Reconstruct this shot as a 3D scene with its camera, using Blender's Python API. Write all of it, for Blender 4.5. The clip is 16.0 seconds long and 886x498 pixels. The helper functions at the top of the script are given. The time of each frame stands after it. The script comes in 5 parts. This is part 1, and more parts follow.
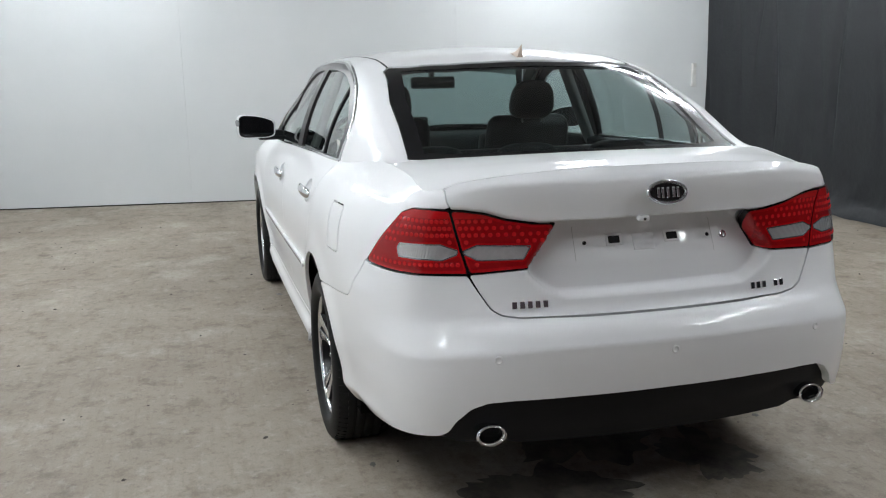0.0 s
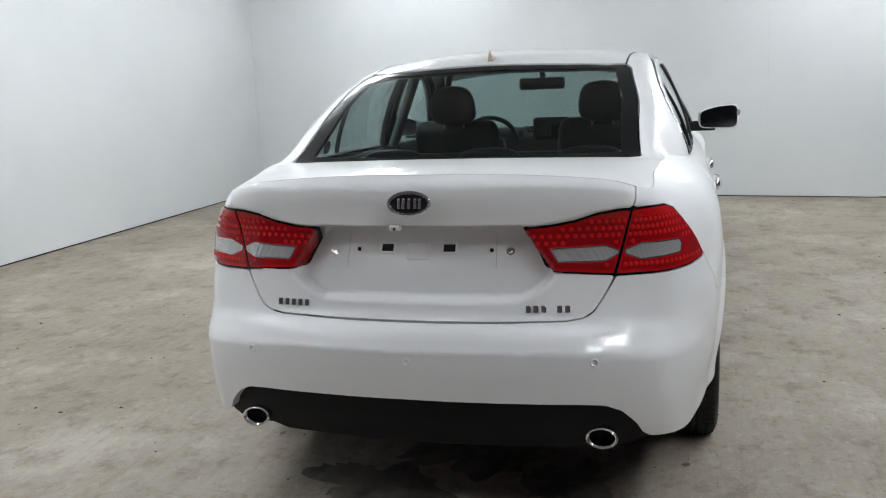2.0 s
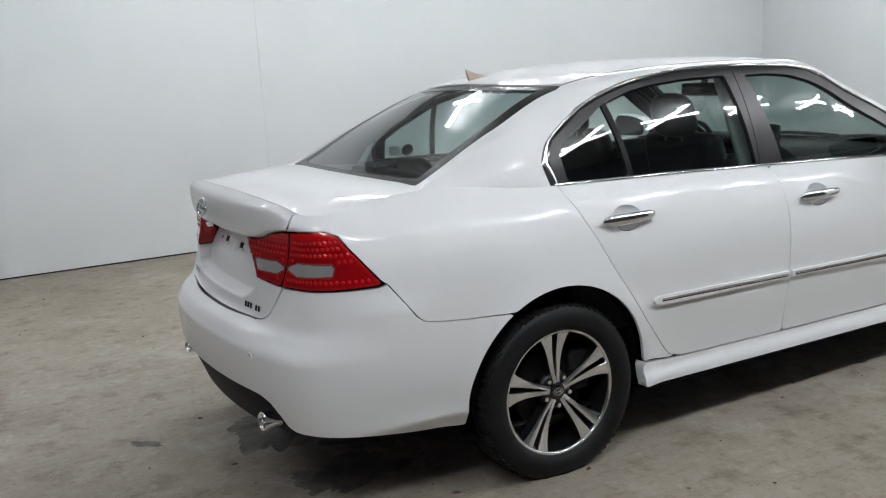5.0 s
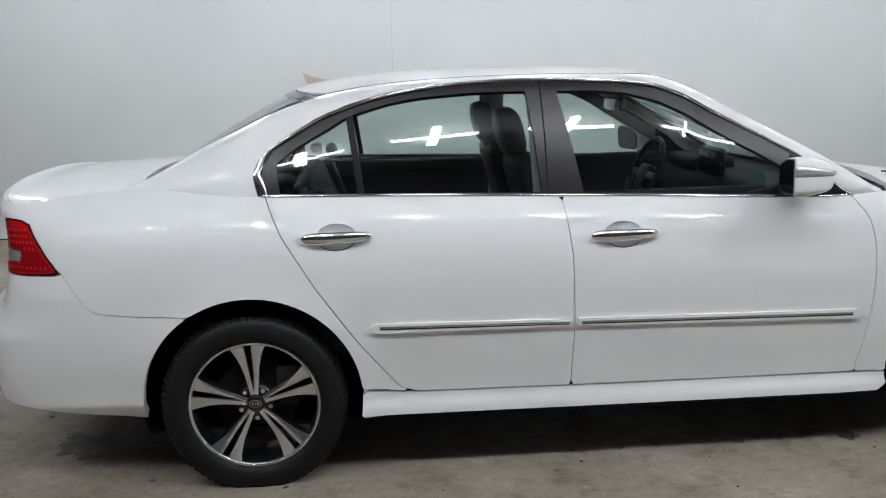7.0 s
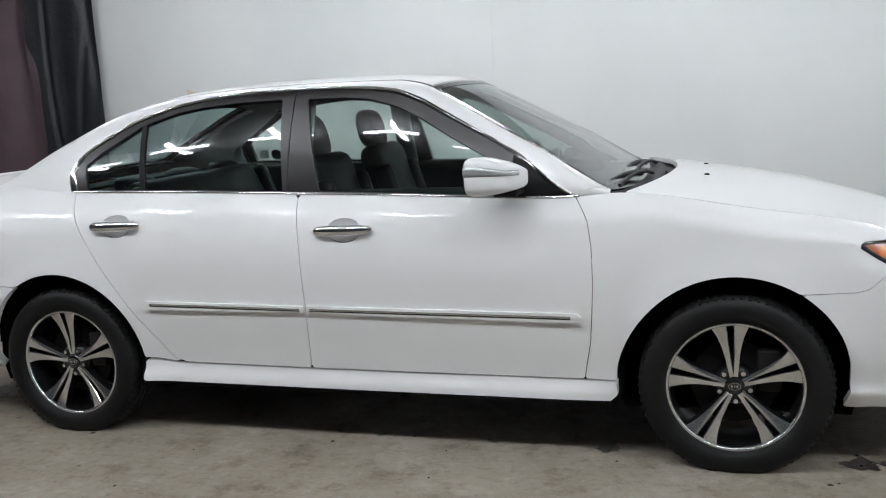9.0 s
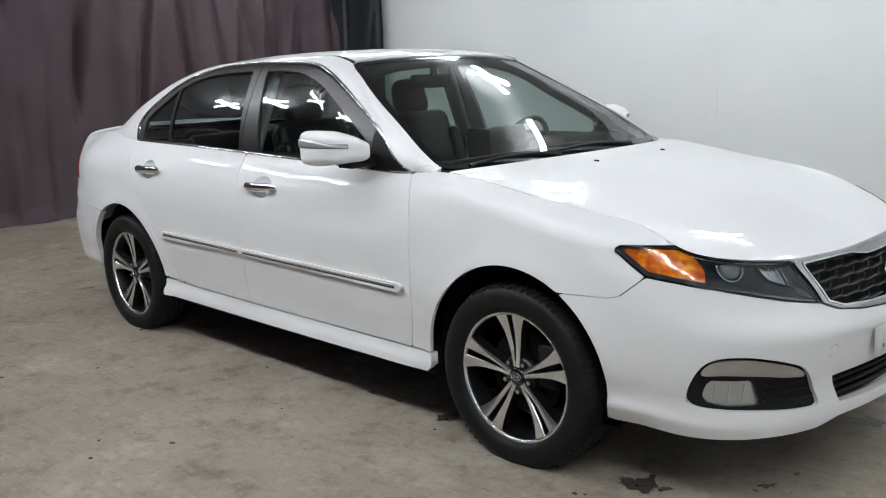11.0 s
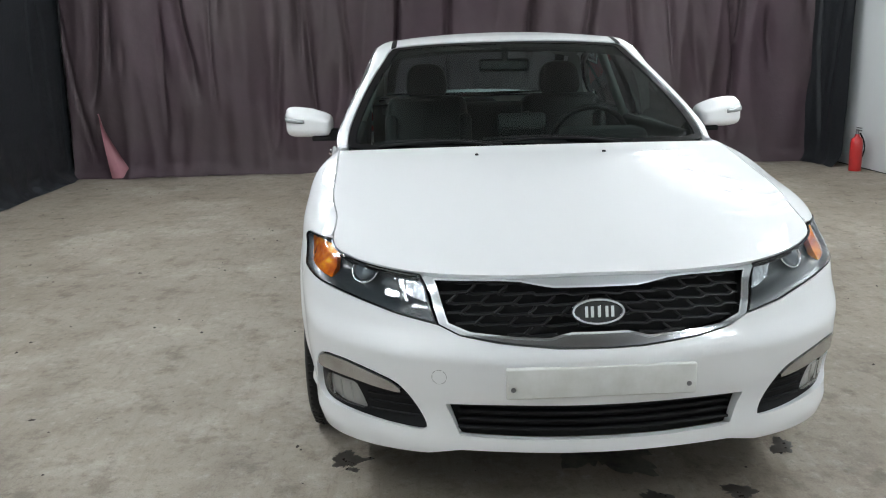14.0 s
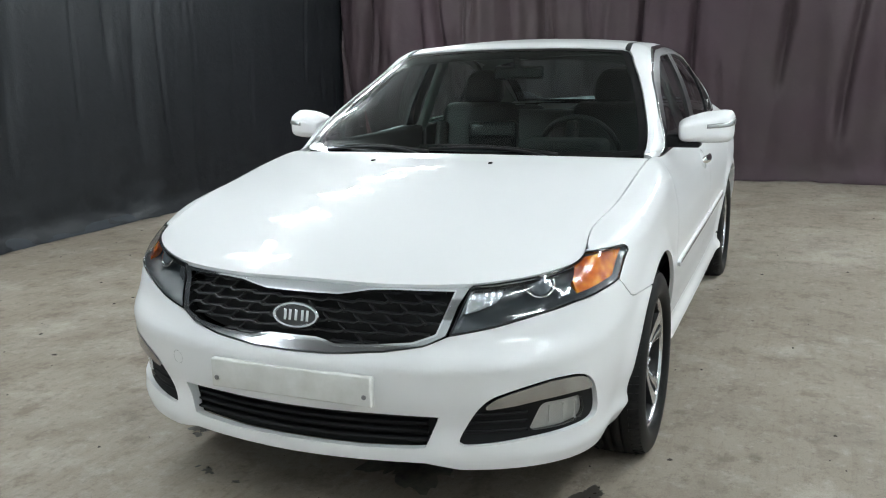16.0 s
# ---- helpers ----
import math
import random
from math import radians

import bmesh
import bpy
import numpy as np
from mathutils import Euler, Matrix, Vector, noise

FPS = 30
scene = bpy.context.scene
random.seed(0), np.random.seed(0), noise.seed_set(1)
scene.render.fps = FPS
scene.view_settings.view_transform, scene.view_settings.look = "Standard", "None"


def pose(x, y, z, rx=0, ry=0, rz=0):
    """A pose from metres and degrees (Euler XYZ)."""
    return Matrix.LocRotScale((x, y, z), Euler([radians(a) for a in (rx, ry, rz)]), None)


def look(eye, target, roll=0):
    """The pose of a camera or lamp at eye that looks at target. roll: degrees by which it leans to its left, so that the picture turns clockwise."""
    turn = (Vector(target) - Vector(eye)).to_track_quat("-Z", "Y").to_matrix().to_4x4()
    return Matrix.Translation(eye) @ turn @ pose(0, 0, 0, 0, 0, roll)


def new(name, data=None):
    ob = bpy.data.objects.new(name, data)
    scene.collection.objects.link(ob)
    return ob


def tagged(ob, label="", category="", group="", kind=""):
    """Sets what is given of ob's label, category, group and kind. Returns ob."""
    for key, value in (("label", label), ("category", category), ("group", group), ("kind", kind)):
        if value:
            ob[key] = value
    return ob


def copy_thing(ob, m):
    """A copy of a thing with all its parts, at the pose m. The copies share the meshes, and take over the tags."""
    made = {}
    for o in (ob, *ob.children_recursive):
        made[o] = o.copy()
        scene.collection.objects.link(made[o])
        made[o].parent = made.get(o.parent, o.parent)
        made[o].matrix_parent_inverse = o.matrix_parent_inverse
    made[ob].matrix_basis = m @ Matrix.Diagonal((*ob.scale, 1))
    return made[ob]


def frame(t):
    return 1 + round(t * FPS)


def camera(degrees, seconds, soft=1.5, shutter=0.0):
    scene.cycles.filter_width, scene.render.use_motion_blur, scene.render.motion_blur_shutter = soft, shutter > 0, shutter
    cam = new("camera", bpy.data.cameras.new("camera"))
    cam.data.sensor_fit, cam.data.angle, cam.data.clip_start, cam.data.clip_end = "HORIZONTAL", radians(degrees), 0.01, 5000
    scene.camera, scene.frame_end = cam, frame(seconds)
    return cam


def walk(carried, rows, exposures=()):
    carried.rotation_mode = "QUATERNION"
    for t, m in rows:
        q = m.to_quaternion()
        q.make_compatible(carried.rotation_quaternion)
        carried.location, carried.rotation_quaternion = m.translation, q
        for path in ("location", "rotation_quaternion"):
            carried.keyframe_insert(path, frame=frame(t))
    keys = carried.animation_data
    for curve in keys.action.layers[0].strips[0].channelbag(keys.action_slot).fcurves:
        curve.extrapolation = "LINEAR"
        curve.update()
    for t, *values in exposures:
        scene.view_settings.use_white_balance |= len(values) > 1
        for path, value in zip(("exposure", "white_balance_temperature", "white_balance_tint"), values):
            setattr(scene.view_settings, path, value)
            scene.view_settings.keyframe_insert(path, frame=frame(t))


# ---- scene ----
cam = camera(53.3, 16.0, soft=1.1)
PATH = [
    (0, (-4.578, 1.3, 1.351), (-2.692, 0.766, 0.956), -1.0),
    (0.5, (-4.647, 0.789, 1.35), (-2.715, 0.454, 0.958), -0.4),
    (1, (-4.745, 0.268, 1.352), (-2.785, 0.221, 0.957), -1.1),
    (1.5, (-4.738, -0.246, 1.344), (-2.791, -0.007, 0.952), -2.1),
    (2, (-4.707, -0.75, 1.349), (-2.815, -0.225, 0.966), -2.5),
    (2.5, (-4.629, -1.252, 1.35), (-2.822, -0.474, 0.986), -3.4),
    (3, (-4.455, -1.73, 1.357), (-2.776, -0.702, 1.004), -4.1),
    (3.5, (-4.263, -2.225, 1.369), (-2.742, -0.973, 1.024), -4.5),
    (6, (-2.023, -3.627, 1.457), (-1.487, -1.745, 1.041), -2.1),
    (6.5, (-1.466, -3.728, 1.444), (-1.11, -1.802, 1.037), -1.7),
    (7, (-0.94, -3.844, 1.437), (-0.772, -1.889, 1.045), -1.3),
    (7.5, (-0.371, -3.874, 1.399), (-0.348, -1.909, 1.027), -1.5),
    (8, (0.187, -3.948, 1.375), (-0.02, -1.989, 1.024), -2.6),
    (8.5, (0.734, -3.958, 1.359), (0.424, -2.015, 1.002), -2.8),
    (9, (1.25, -3.921, 1.34), (0.69, -2.032, 1.002), -3.2),
    (9.5, (1.804, -3.843, 1.331), (1.064, -2.017, 0.984), -3.1),
    (10, (2.314, -3.63, 1.335), (1.368, -1.908, 0.961), -2.8),
    (12.5, (4.229, -1.982, 1.327), (2.435, -1.186, 0.94), -2.3),
    (13, (4.474, -1.529, 1.34), (2.602, -0.944, 0.95), -2.9),
    (13.5, (4.55, -1.034, 1.355), (2.62, -0.712, 0.944), -1.9),
    (14, (4.603, -0.541, 1.363), (2.653, -0.446, 0.926), -1.3),
    (14.5, (4.551, -0.054, 1.358), (2.604, -0.19, 0.922), -1.7),
    (15, (4.499, 0.419, 1.347), (2.579, 0.053, 0.92), -1.9),
    (15.5, (4.471, 0.899, 1.345), (2.611, 0.295, 0.926), -2.1),
    (16, (4.365, 1.338, 1.351), (2.56, 0.582, 0.936), -1.3),
]
walk(cam, [(t, look(eye, target, roll)) for t, eye, target, roll in PATH], exposures=[(0, 0.05, 6500, 10), (0.5, 0.22, 6500, 10), (1.5, 0.22, 6500, 10), (2.5, -0.04, 6500, 10), (3.5, 0, 6500, 10), (6, -0.24, 6520, 10.5), (8, -0.18, 6520, 10.5), (10, -0.08, 6550, 11), (12.5, -0.02, 6500, 10), (14, 0.08, 6450, 7.5), (15, 0.16, 6400, 5.5), (16, 0.1, 6400, 5)])


# ---- light ----
world = bpy.data.worlds.new("world")
scene.world = world
world.use_nodes = True
world.node_tree.nodes["Background"].inputs[0].default_value = (.5, .55, .6, 1)
world.node_tree.nodes["Background"].inputs[1].default_value = .02
TUBE_POWER = 50.0


# ---- materials ----
def material(name, color, rough=.5, metal=0.0, coat=0.0, coat_rough=.03, spec=.5):
    m = bpy.data.materials.new(name)
    m.use_nodes = True
    p = m.node_tree.nodes["Principled BSDF"]
    p.inputs["Base Color"].default_value = (*color, 1)
    p.inputs["Roughness"].default_value = rough
    p.inputs["Metallic"].default_value = metal
    p.inputs["Coat Weight"].default_value = coat
    p.inputs["Coat Roughness"].default_value = coat_rough
    p.inputs["Specular IOR Level"].default_value = spec
    return m


def nodes_of(m):
    t = m.node_tree
    return t, t.nodes["Principled BSDF"], t.links


def noise_node(t, scale, detail=4, rough=.55, vector=None):
    n = t.nodes.new("ShaderNodeTexNoise")
    n.inputs["Scale"].default_value, n.inputs["Detail"].default_value, n.inputs["Roughness"].default_value = scale, detail, rough
    if vector is None:
        c = t.nodes.new("ShaderNodeTexCoord")
        vector = c.outputs["Object"]
    t.links.new(vector, n.inputs["Vector"])
    return n.outputs["Fac"]


def ramp(t, fac, stops):
    r = t.nodes.new("ShaderNodeValToRGB")
    while len(r.color_ramp.elements) < len(stops):
        r.color_ramp.elements.new(.5)
    for e, (at, col) in zip(r.color_ramp.elements, stops):
        e.position, e.color = at, (*col, 1)
    t.links.new(fac, r.inputs["Fac"])
    return r.outputs["Color"]


def mix(t, kind, fac, a, b):
    n = t.nodes.new("ShaderNodeMix")
    n.data_type, n.blend_type = "RGBA", kind
    for value, socket in ((fac, n.inputs[0]), (a, n.inputs[6]), (b, n.inputs[7])):
        if isinstance(value, (int, float)):
            socket.default_value = value
        elif isinstance(value, tuple):
            socket.default_value = (*value, 1)
        else:
            t.links.new(value, socket)
    return n.outputs[2]


def bump(m, fac, strength, distance):
    t, p, links = nodes_of(m)
    b = t.nodes.new("ShaderNodeBump")
    b.inputs["Strength"].default_value, b.inputs["Distance"].default_value = strength, distance
    links.new(fac, b.inputs["Height"])
    links.new(b.outputs["Normal"], p.inputs["Normal"])


def rough_map(m, fac, lo, hi):
    t, p, links = nodes_of(m)
    r = t.nodes.new("ShaderNodeMapRange")
    r.inputs["To Min"].default_value, r.inputs["To Max"].default_value = lo, hi
    links.new(fac, r.inputs["Value"])
    links.new(r.outputs["Result"], p.inputs["Roughness"])


def glass(name, tint, gloss_tint=(1, 1, 1), rough=.0):
    m = bpy.data.materials.new(name)
    m.use_nodes = True
    t = m.node_tree
    t.nodes.remove(t.nodes["Principled BSDF"])
    a, g, x = t.nodes.new("ShaderNodeBsdfTransparent"), t.nodes.new("ShaderNodeBsdfGlossy"), t.nodes.new("ShaderNodeMixShader")
    f = t.nodes.new("ShaderNodeLayerWeight")
    f.inputs["Blend"].default_value = .5
    up, gain = t.nodes.new("ShaderNodeMath"), t.nodes.new("ShaderNodeMath")
    up.operation, gain.operation = "POWER", "MULTIPLY_ADD"
    up.inputs[1].default_value = 4.5
    gain.inputs[1].default_value, gain.inputs[2].default_value = .9, .055
    t.links.new(f.outputs["Facing"], up.inputs[0])
    t.links.new(up.outputs[0], gain.inputs[0])
    a.inputs["Color"].default_value, g.inputs["Color"].default_value = (*tint, 1), (*gloss_tint, 1)
    g.inputs["Roughness"].default_value = rough
    t.links.new(gain.outputs[0], x.inputs[0])
    t.links.new(a.outputs[0], x.inputs[1])
    t.links.new(g.outputs[0], x.inputs[2])
    t.links.new(x.outputs[0], t.nodes["Material Output"].inputs["Surface"])
    return m


PAINT = material("pearl_paint", (.80, .805, .81), .42, 0, .55, .024, .12)
t_, p_, l_ = nodes_of(PAINT)
l_.new(mix(t_, "MIX", noise_node(t_, 1.7, 3), (.82, .825, .835), (.85, .85, .85)), p_.inputs["Base Color"])
rough_map(PAINT, noise_node(t_, 900, 1), .36, .5)
DARK = material("black_plastic", (.007, .007, .008), .6, spec=.25)
t_, p_, l_ = nodes_of(DARK)
bump(DARK, noise_node(t_, 700, 2), .25, .0006)
GLOSSY = material("gloss_black", (.008, .008, .009), .12, 0, .6)
SASH = material("satin_black_film", (.020, .018, .019), .38, spec=.6)
FRIT = material("black_ceramic_border", (.006, .006, .007), .16)
CHROME = material("chrome", (.80, .81, .82), .07, 1)
FRAME_CHROME = material("hazy_chrome", (.56, .57, .585), .16, 1)
SATIN = material("satin_chrome", (.62, .63, .65), .24, 1)
GAP = material("shadow_gap", (.01, .01, .01), .9)
SOOT = material("underbody", (.006, .006, .006), .95, spec=.1)
RUBBER = material("tyre_rubber", (.008, .008, .009), .5, spec=.18)
t_, p_, l_ = nodes_of(RUBBER)
l_.new(mix(t_, "MIX", noise_node(t_, 9, 5), (.007, .007, .0075), (.015, .015, .015)), p_.inputs["Base Color"])
bump(RUBBER, noise_node(t_, 160, 3), .3, .001)
MACHINED = material("machined_alloy", (.74, .75, .76), .17, .95)
ALLOY_BLACK = material("gloss_black_alloy", (.006, .006, .0065), .3, 0, .2, spec=.35)
STEEL = material("brake_steel", (.25, .25, .26), .42, 1)
BRAKE = material("dirty_brake_iron", (.014, .013, .0125), .7, spec=.2)
GLASS = glass("tinted_glass", (.68, .76, .735))
REAR_TINT = glass("dark_tinted_glass", (.50, .60, .61))
SCREEN = glass("windscreen_glass", (.50, .60, .575))
LENS = glass("clear_lens", (.93, .94, .94))
LEATHER = material("black_leather", (.007, .007, .008), .5, spec=.35)
t_, p_, l_ = nodes_of(LEATHER)
rough_map(LEATHER, noise_node(t_, 12, 3), .38, .55)
TRIM = material("grey_trim", (.016, .017, .018), .7, spec=.3)
SHADE = glass("dark_sunshade_band", (.22, .27, .26))
HEADLINER = material("headliner", (.28, .29, .28), .95)
AMBER = material("amber_lens", (.85, .22, .012), .15, 0, 1.0)
CLEAR = material("silver_reflector", (.72, .73, .74), .28, .85)
t_, p_, l_ = nodes_of(CLEAR)
bump(CLEAR, noise_node(t_, 38, 2), .6, .006)
LAMP_BLACK = material("lamp_housing", (.022, .030, .036), .3, 0, .35)
WHITE_PLASTIC = material("white_plastic", (.70, .70, .67), .5)
t_, p_, l_ = nodes_of(WHITE_PLASTIC)
l_.new(mix(t_, "MIX", ramp(t_, noise_node(t_, 14, 5), [(.35, (0, 0, 0)), (.7, (1, 1, 1))]), (.62, .615, .58), (.74, .74, .72)), p_.inputs["Base Color"])


def spline(pts):
    """A Catmull-Rom curve through rows of numbers, over 0 .. len-1, square to the car's middle at its ends."""
    p = np.array(pts, float)
    flip = np.array([1, -1, 1][:p.shape[1]])
    p = np.vstack([p[1] * flip, p, p[-2] * flip])

    def at(t):
        t = np.clip(np.asarray(t, float), 0, len(p) - 3)
        i = np.minimum(t.astype(int), len(p) - 4)
        u = (t - i)[..., None]
        a, b, c, d = p[i], p[i + 1], p[i + 2], p[i + 3]
        return 0.5 * (2 * b + (c - a) * u + (2 * a - 5 * b + 4 * c - d) * u * u + (3 * b - a - 3 * c + d) * u ** 3)
    return at


def graph(pts):
    """A smooth function through (x, y, ...) rows with rising x, without overshoot."""
    p = np.array(pts, float)
    x, y = p[:, 0], p[:, 1:]
    h = np.diff(x)[:, None]
    s = np.diff(y, axis=0) / h
    m = np.zeros_like(y)
    m[1:-1] = np.where(s[1:] * s[:-1] > 0, 2 * s[1:] * s[:-1] / np.where(np.abs(s[1:] + s[:-1]) < 1e-9, 1, s[1:] + s[:-1]), 0)
    m[0], m[-1] = s[0], s[-1]

    def at(q):
        q = np.asarray(q, float)
        i = np.clip(np.searchsorted(x, q) - 1, 0, len(x) - 2)
        w = (x[i + 1] - x[i])
        u = np.clip((q - x[i]) / w, -0.3, 1.3)[..., None]
        w = w[..., None]
        out = ((1 + 2 * u) * (1 - u) ** 2 * y[i] + u * (1 - u) ** 2 * w * m[i] + u * u * (3 - 2 * u) * y[i + 1] + u * u * (u - 1) * w * m[i + 1])
        return out[..., 0] if y.shape[1] == 1 else out
    return at


def smooth(a, b, x):
    u = np.clip((np.asarray(x, float) - a) / (b - a), 0, 1)
    return u * u * (3 - 2 * u)


# The car stands on z = 0, x towards its front, its wheels at x = +-1.36; y runs outwards from its middle.
REAR_PLAN = [(-2.455, 0), (-2.435, .30), (-2.378, .55), (-2.27, .735), (-2.03, .826), (-1.70, .864), (-1.36, .868), (-.7, .868), (0, .87)]
FRONT_PLAN = [(.7, .868), (1.1, .868), (1.45, .870), (1.80, .862), (2.055, .79), (2.215, .59), (2.302, .30), (2.335, 0)]
REAR_EDGE = [(-2.30, 0, 1.083), (-2.288, .28, 1.079), (-2.25, .54, 1.058), (-2.18, .660, 1.022), (-2.0, .68, 1.045), (-1.70, .69, 1.06), (-1.36, .75, 1.03), (-.7, .77, 1.012), (0, .775, .988)]
FRONT_EDGE = [(.7, .772, .963), (1.02, .766, .975), (1.42, .759, .9125), (1.75, .759, .859), (1.945, .750, .788), (2.11, .545, .752), (2.195, .28, .745), (2.225, 0, .752)]
plan, raw_edge = spline(REAR_PLAN + FRONT_PLAN), spline(REAR_EDGE + FRONT_EDGE)


def settle(p):
    """The shell's true bulk: fuller in the flanks, a shorter tail, a lower nose."""
    x, y, z = p[..., 0], p[..., 1], p[..., 2]
    full = .014 * (1 - smooth(1.45, 1.85 + .3 * (x < 0), np.abs(x))) * np.minimum(np.abs(y) / .6, 1) * np.sign(y)
    slim = .018 * smooth(.70, .78, z) * (np.exp(-((x - 1.84) / .16) ** 2) + np.exp(-((x + 2.0) / .14) ** 2)) * np.sign(y) * smooth(.5, .75, np.abs(y))
    return np.stack([x + .024 * smooth(1.72, 2.1, -x), y + full - slim, z - .008 * smooth(1.75, 2.15, np.abs(x))], -1)


def edge(t):
    return settle(raw_edge(t))


LAST = 16.0
Z0 = .18
side_in = graph([(.18, .75), (.20, .55), (.235, .18), (.265, .20), (.30, .38), (.34, .36), (.46, .2), (.58, .06), (.72, 0), (.80, .06), (.86, .18), (.90, .31), (.935, .48), (.965, .69), (1.0, 1)])
end_in = graph([(.18, .92), (.235, .52), (.285, .26), (.318, .16), (.35, .15), (.46, .05), (.58, .01), (.72, 0), (.82, .06), (.885, .20), (.93, .41), (.965, .69), (1.0, 1)])
nose_in = graph([(.18, .92), (.235, .64), (.285, .40), (.318, .27), (.35, .32), (.46, .13), (.58, .03), (.72, 0), (.82, .01), (.90, .06), (.94, .19), (.97, .46), (1.0, 1)])
rear_in = graph([(.18, .5), (.30, .3), (.40, .08), (.48, .03), (.56, 0), (.600, 0), (.607, .025), (.652, .22), (.672, .58), (.70, .68), (.80, .78), (.90, .88), (.96, .90), (1.03, .86), (1.06, .88), (1.09, 1)])
corner_in = graph([(.18, .5), (.30, .26), (.40, .08), (.48, .02), (.54, .01), (.588, .015), (.602, .05), (.65, .30), (.70, .54), (.80, .74), (.90, .87), (.96, .90), (1.03, .86), (1.06, .88), (1.09, 1)])
front_in = graph([(.18, .5), (.22, .25), (.28, .12), (.36, .2), (.44, .075), (.50, .035), (.536, .0), (.552, .045), (.60, .36), (.66, .6), (.73, .95), (.753, 1)])


TT = np.linspace(0, LAST, 1601)
SS = np.concatenate([[0], np.cumsum(np.linalg.norm(np.diff(plan(TT), axis=0), axis=1))])
LENGTH = float(SS[-1])
recess_half = graph([(.70, .27), (.716, .31), (.748, .375), (.80, .415), (.86, .38), (.93, .333), (1.0, .28)])


def lower(t, z):
    """The shell below the belt line: t along the half outline from the rear's middle, z up; gives x, y outwards, z."""
    t, z = np.broadcast_arrays(np.asarray(t, float), np.asarray(z, float))
    o, e = plan(t), raw_edge(t)
    rear, front = 1 - smooth(2.3, 4.2, t), smooth(11.6, 14.0, t)
    k = (z - Z0) / (e[..., 2] - Z0)
    low = smooth(1.08, 1.3, -o[..., 0])
    nose = smooth(.8, 1.25, o[..., 0])
    turn = smooth(1.2, 2.4, t)
    f = rear * ((1 - turn) * rear_in(Z0 + k * (1.09 - Z0)) + turn * corner_in(Z0 + k * (1.09 - Z0))) + front * front_in(Z0 + k * (.753 - Z0)) + (1 - rear - front) * ((1 - low - nose) * side_in(Z0 + k * (1.0 - Z0)) + low * end_in(Z0 + k * (1.0 - Z0)) + nose * nose_in(Z0 + k * (1.0 - Z0)))
    xy = o + (e[..., :2] - o) * f[..., None]
    r = np.hypot(np.abs(xy[..., 0]) - 1.36, z - .31)
    flare = .014 * np.exp(-((r - .385) / .055) ** 2) * (1 - smooth(.75, .9, z)) * (1 - rear) * (1 - front)
    s = np.interp(t, TT, SS)
    within = np.minimum(recess_half(z) - s, z - .712)
    sunk = (.052 + .030 * smooth(.79, .93, z)) * smooth(0, .017, within) * smooth(0, .006, .936 - z)
    lip = .018 * smooth(0, .006, z - np.interp(s, [0, .33, .40, .47, .53, .60, .75], [.934, .930, .934, .947, .966, .975, .979])) * (1 - smooth(.63, .75, s)) * (1 - smooth(1.04, 1.09, z))
    return settle(np.stack([xy[..., 0] + sunk - lip, xy[..., 1] + flare, z], -1))


def shell(s, z):
    """lower(), by metres along the outline."""
    return lower(np.interp(s, SS, TT), z)


roof_mid = graph([(-1.80, 1.055), (-1.74, 1.085), (-1.45, 1.266), (-1.15, 1.405), (-.9, 1.437), (-.5, 1.456), (-.1, 1.453), (.18, 1.434), (.28, 1.405), (.55, 1.266), (.98, 1.005), (1.10, .94)])
rail = graph([(-1.80, .66, 1.055), (-1.74, .648, 1.078), (-1.45, .63, 1.22), (-1.15, .605, 1.335), (-.8, .607, 1.395), (-.3, .615, 1.413), (.1, .615, 1.409), (.21, .622, 1.386), (.32, .635, 1.333), (.5, .682, 1.238), (.70, .731, 1.131), (.86, .764, 1.033), (.92, .768, .996), (1.06, .772, .935)])
BELT = edge(np.linspace(4.3, 10.6, 1261))


def belt(x):
    """The side's upper edge at x: y outwards and z."""
    return np.stack([np.interp(x, BELT[:, 0], BELT[:, 1]), np.interp(x, BELT[:, 0], BELT[:, 2])], -1)


def upper(x, w):
    """The shell above the belt line: w from 0 (belt) over 1 (roof rail) to 2 (the middle); gives x, y outwards, z."""
    x, w = np.broadcast_arrays(np.asarray(x, float), np.asarray(w, float))
    b, r, c = belt(x), rail(x), roof_mid(x)
    d = .11

    def side(u):
        y = b[..., 0] + (r[..., 0] - b[..., 0]) * u + .026 * 4 * u * (1 - u) * smooth(-1.75, -1.4, x) * (1 - smooth(.78, .95, x))
        return np.stack([y, b[..., 1] + (r[..., 1] - b[..., 1]) * u], -1)

    def top(u):
        return np.stack([r[..., 0] * (1 - u), c - (c - r[..., 1]) * (1 - u) ** 2.1], -1)
    p = np.where((w < 1)[..., None], side(np.clip(w, 0, 1)), top(np.clip(w - 1, 0, 1)))
    u = np.clip((w - 1 + d) / (2 * d), 0, 1)[..., None]
    one = np.ones_like(w)
    bend = (1 - u) ** 2 * side(one * (1 - d)) + 2 * u * (1 - u) * side(one) + u * u * top(one * d)
    p = np.where((np.abs(w - 1) < d)[..., None], bend, p)
    return np.concatenate([x[..., None], p], -1)


# ---- building helpers ----
def mesh_object(name, verts, faces, mat, parent=None, label="", smooth=True):
    me = bpy.data.meshes.new(name)
    me.from_pydata([tuple(map(float, v)) for v in verts], [], [tuple(map(int, f)) for f in faces])
    me.update()
    if smooth:
        me.polygons.foreach_set("use_smooth", [True] * len(me.polygons))
    if mat:
        me.materials.append(mat)
    ob = new(name, me)
    if parent:
        ob.parent = parent
    if label:
        ob["label"] = label
    return ob


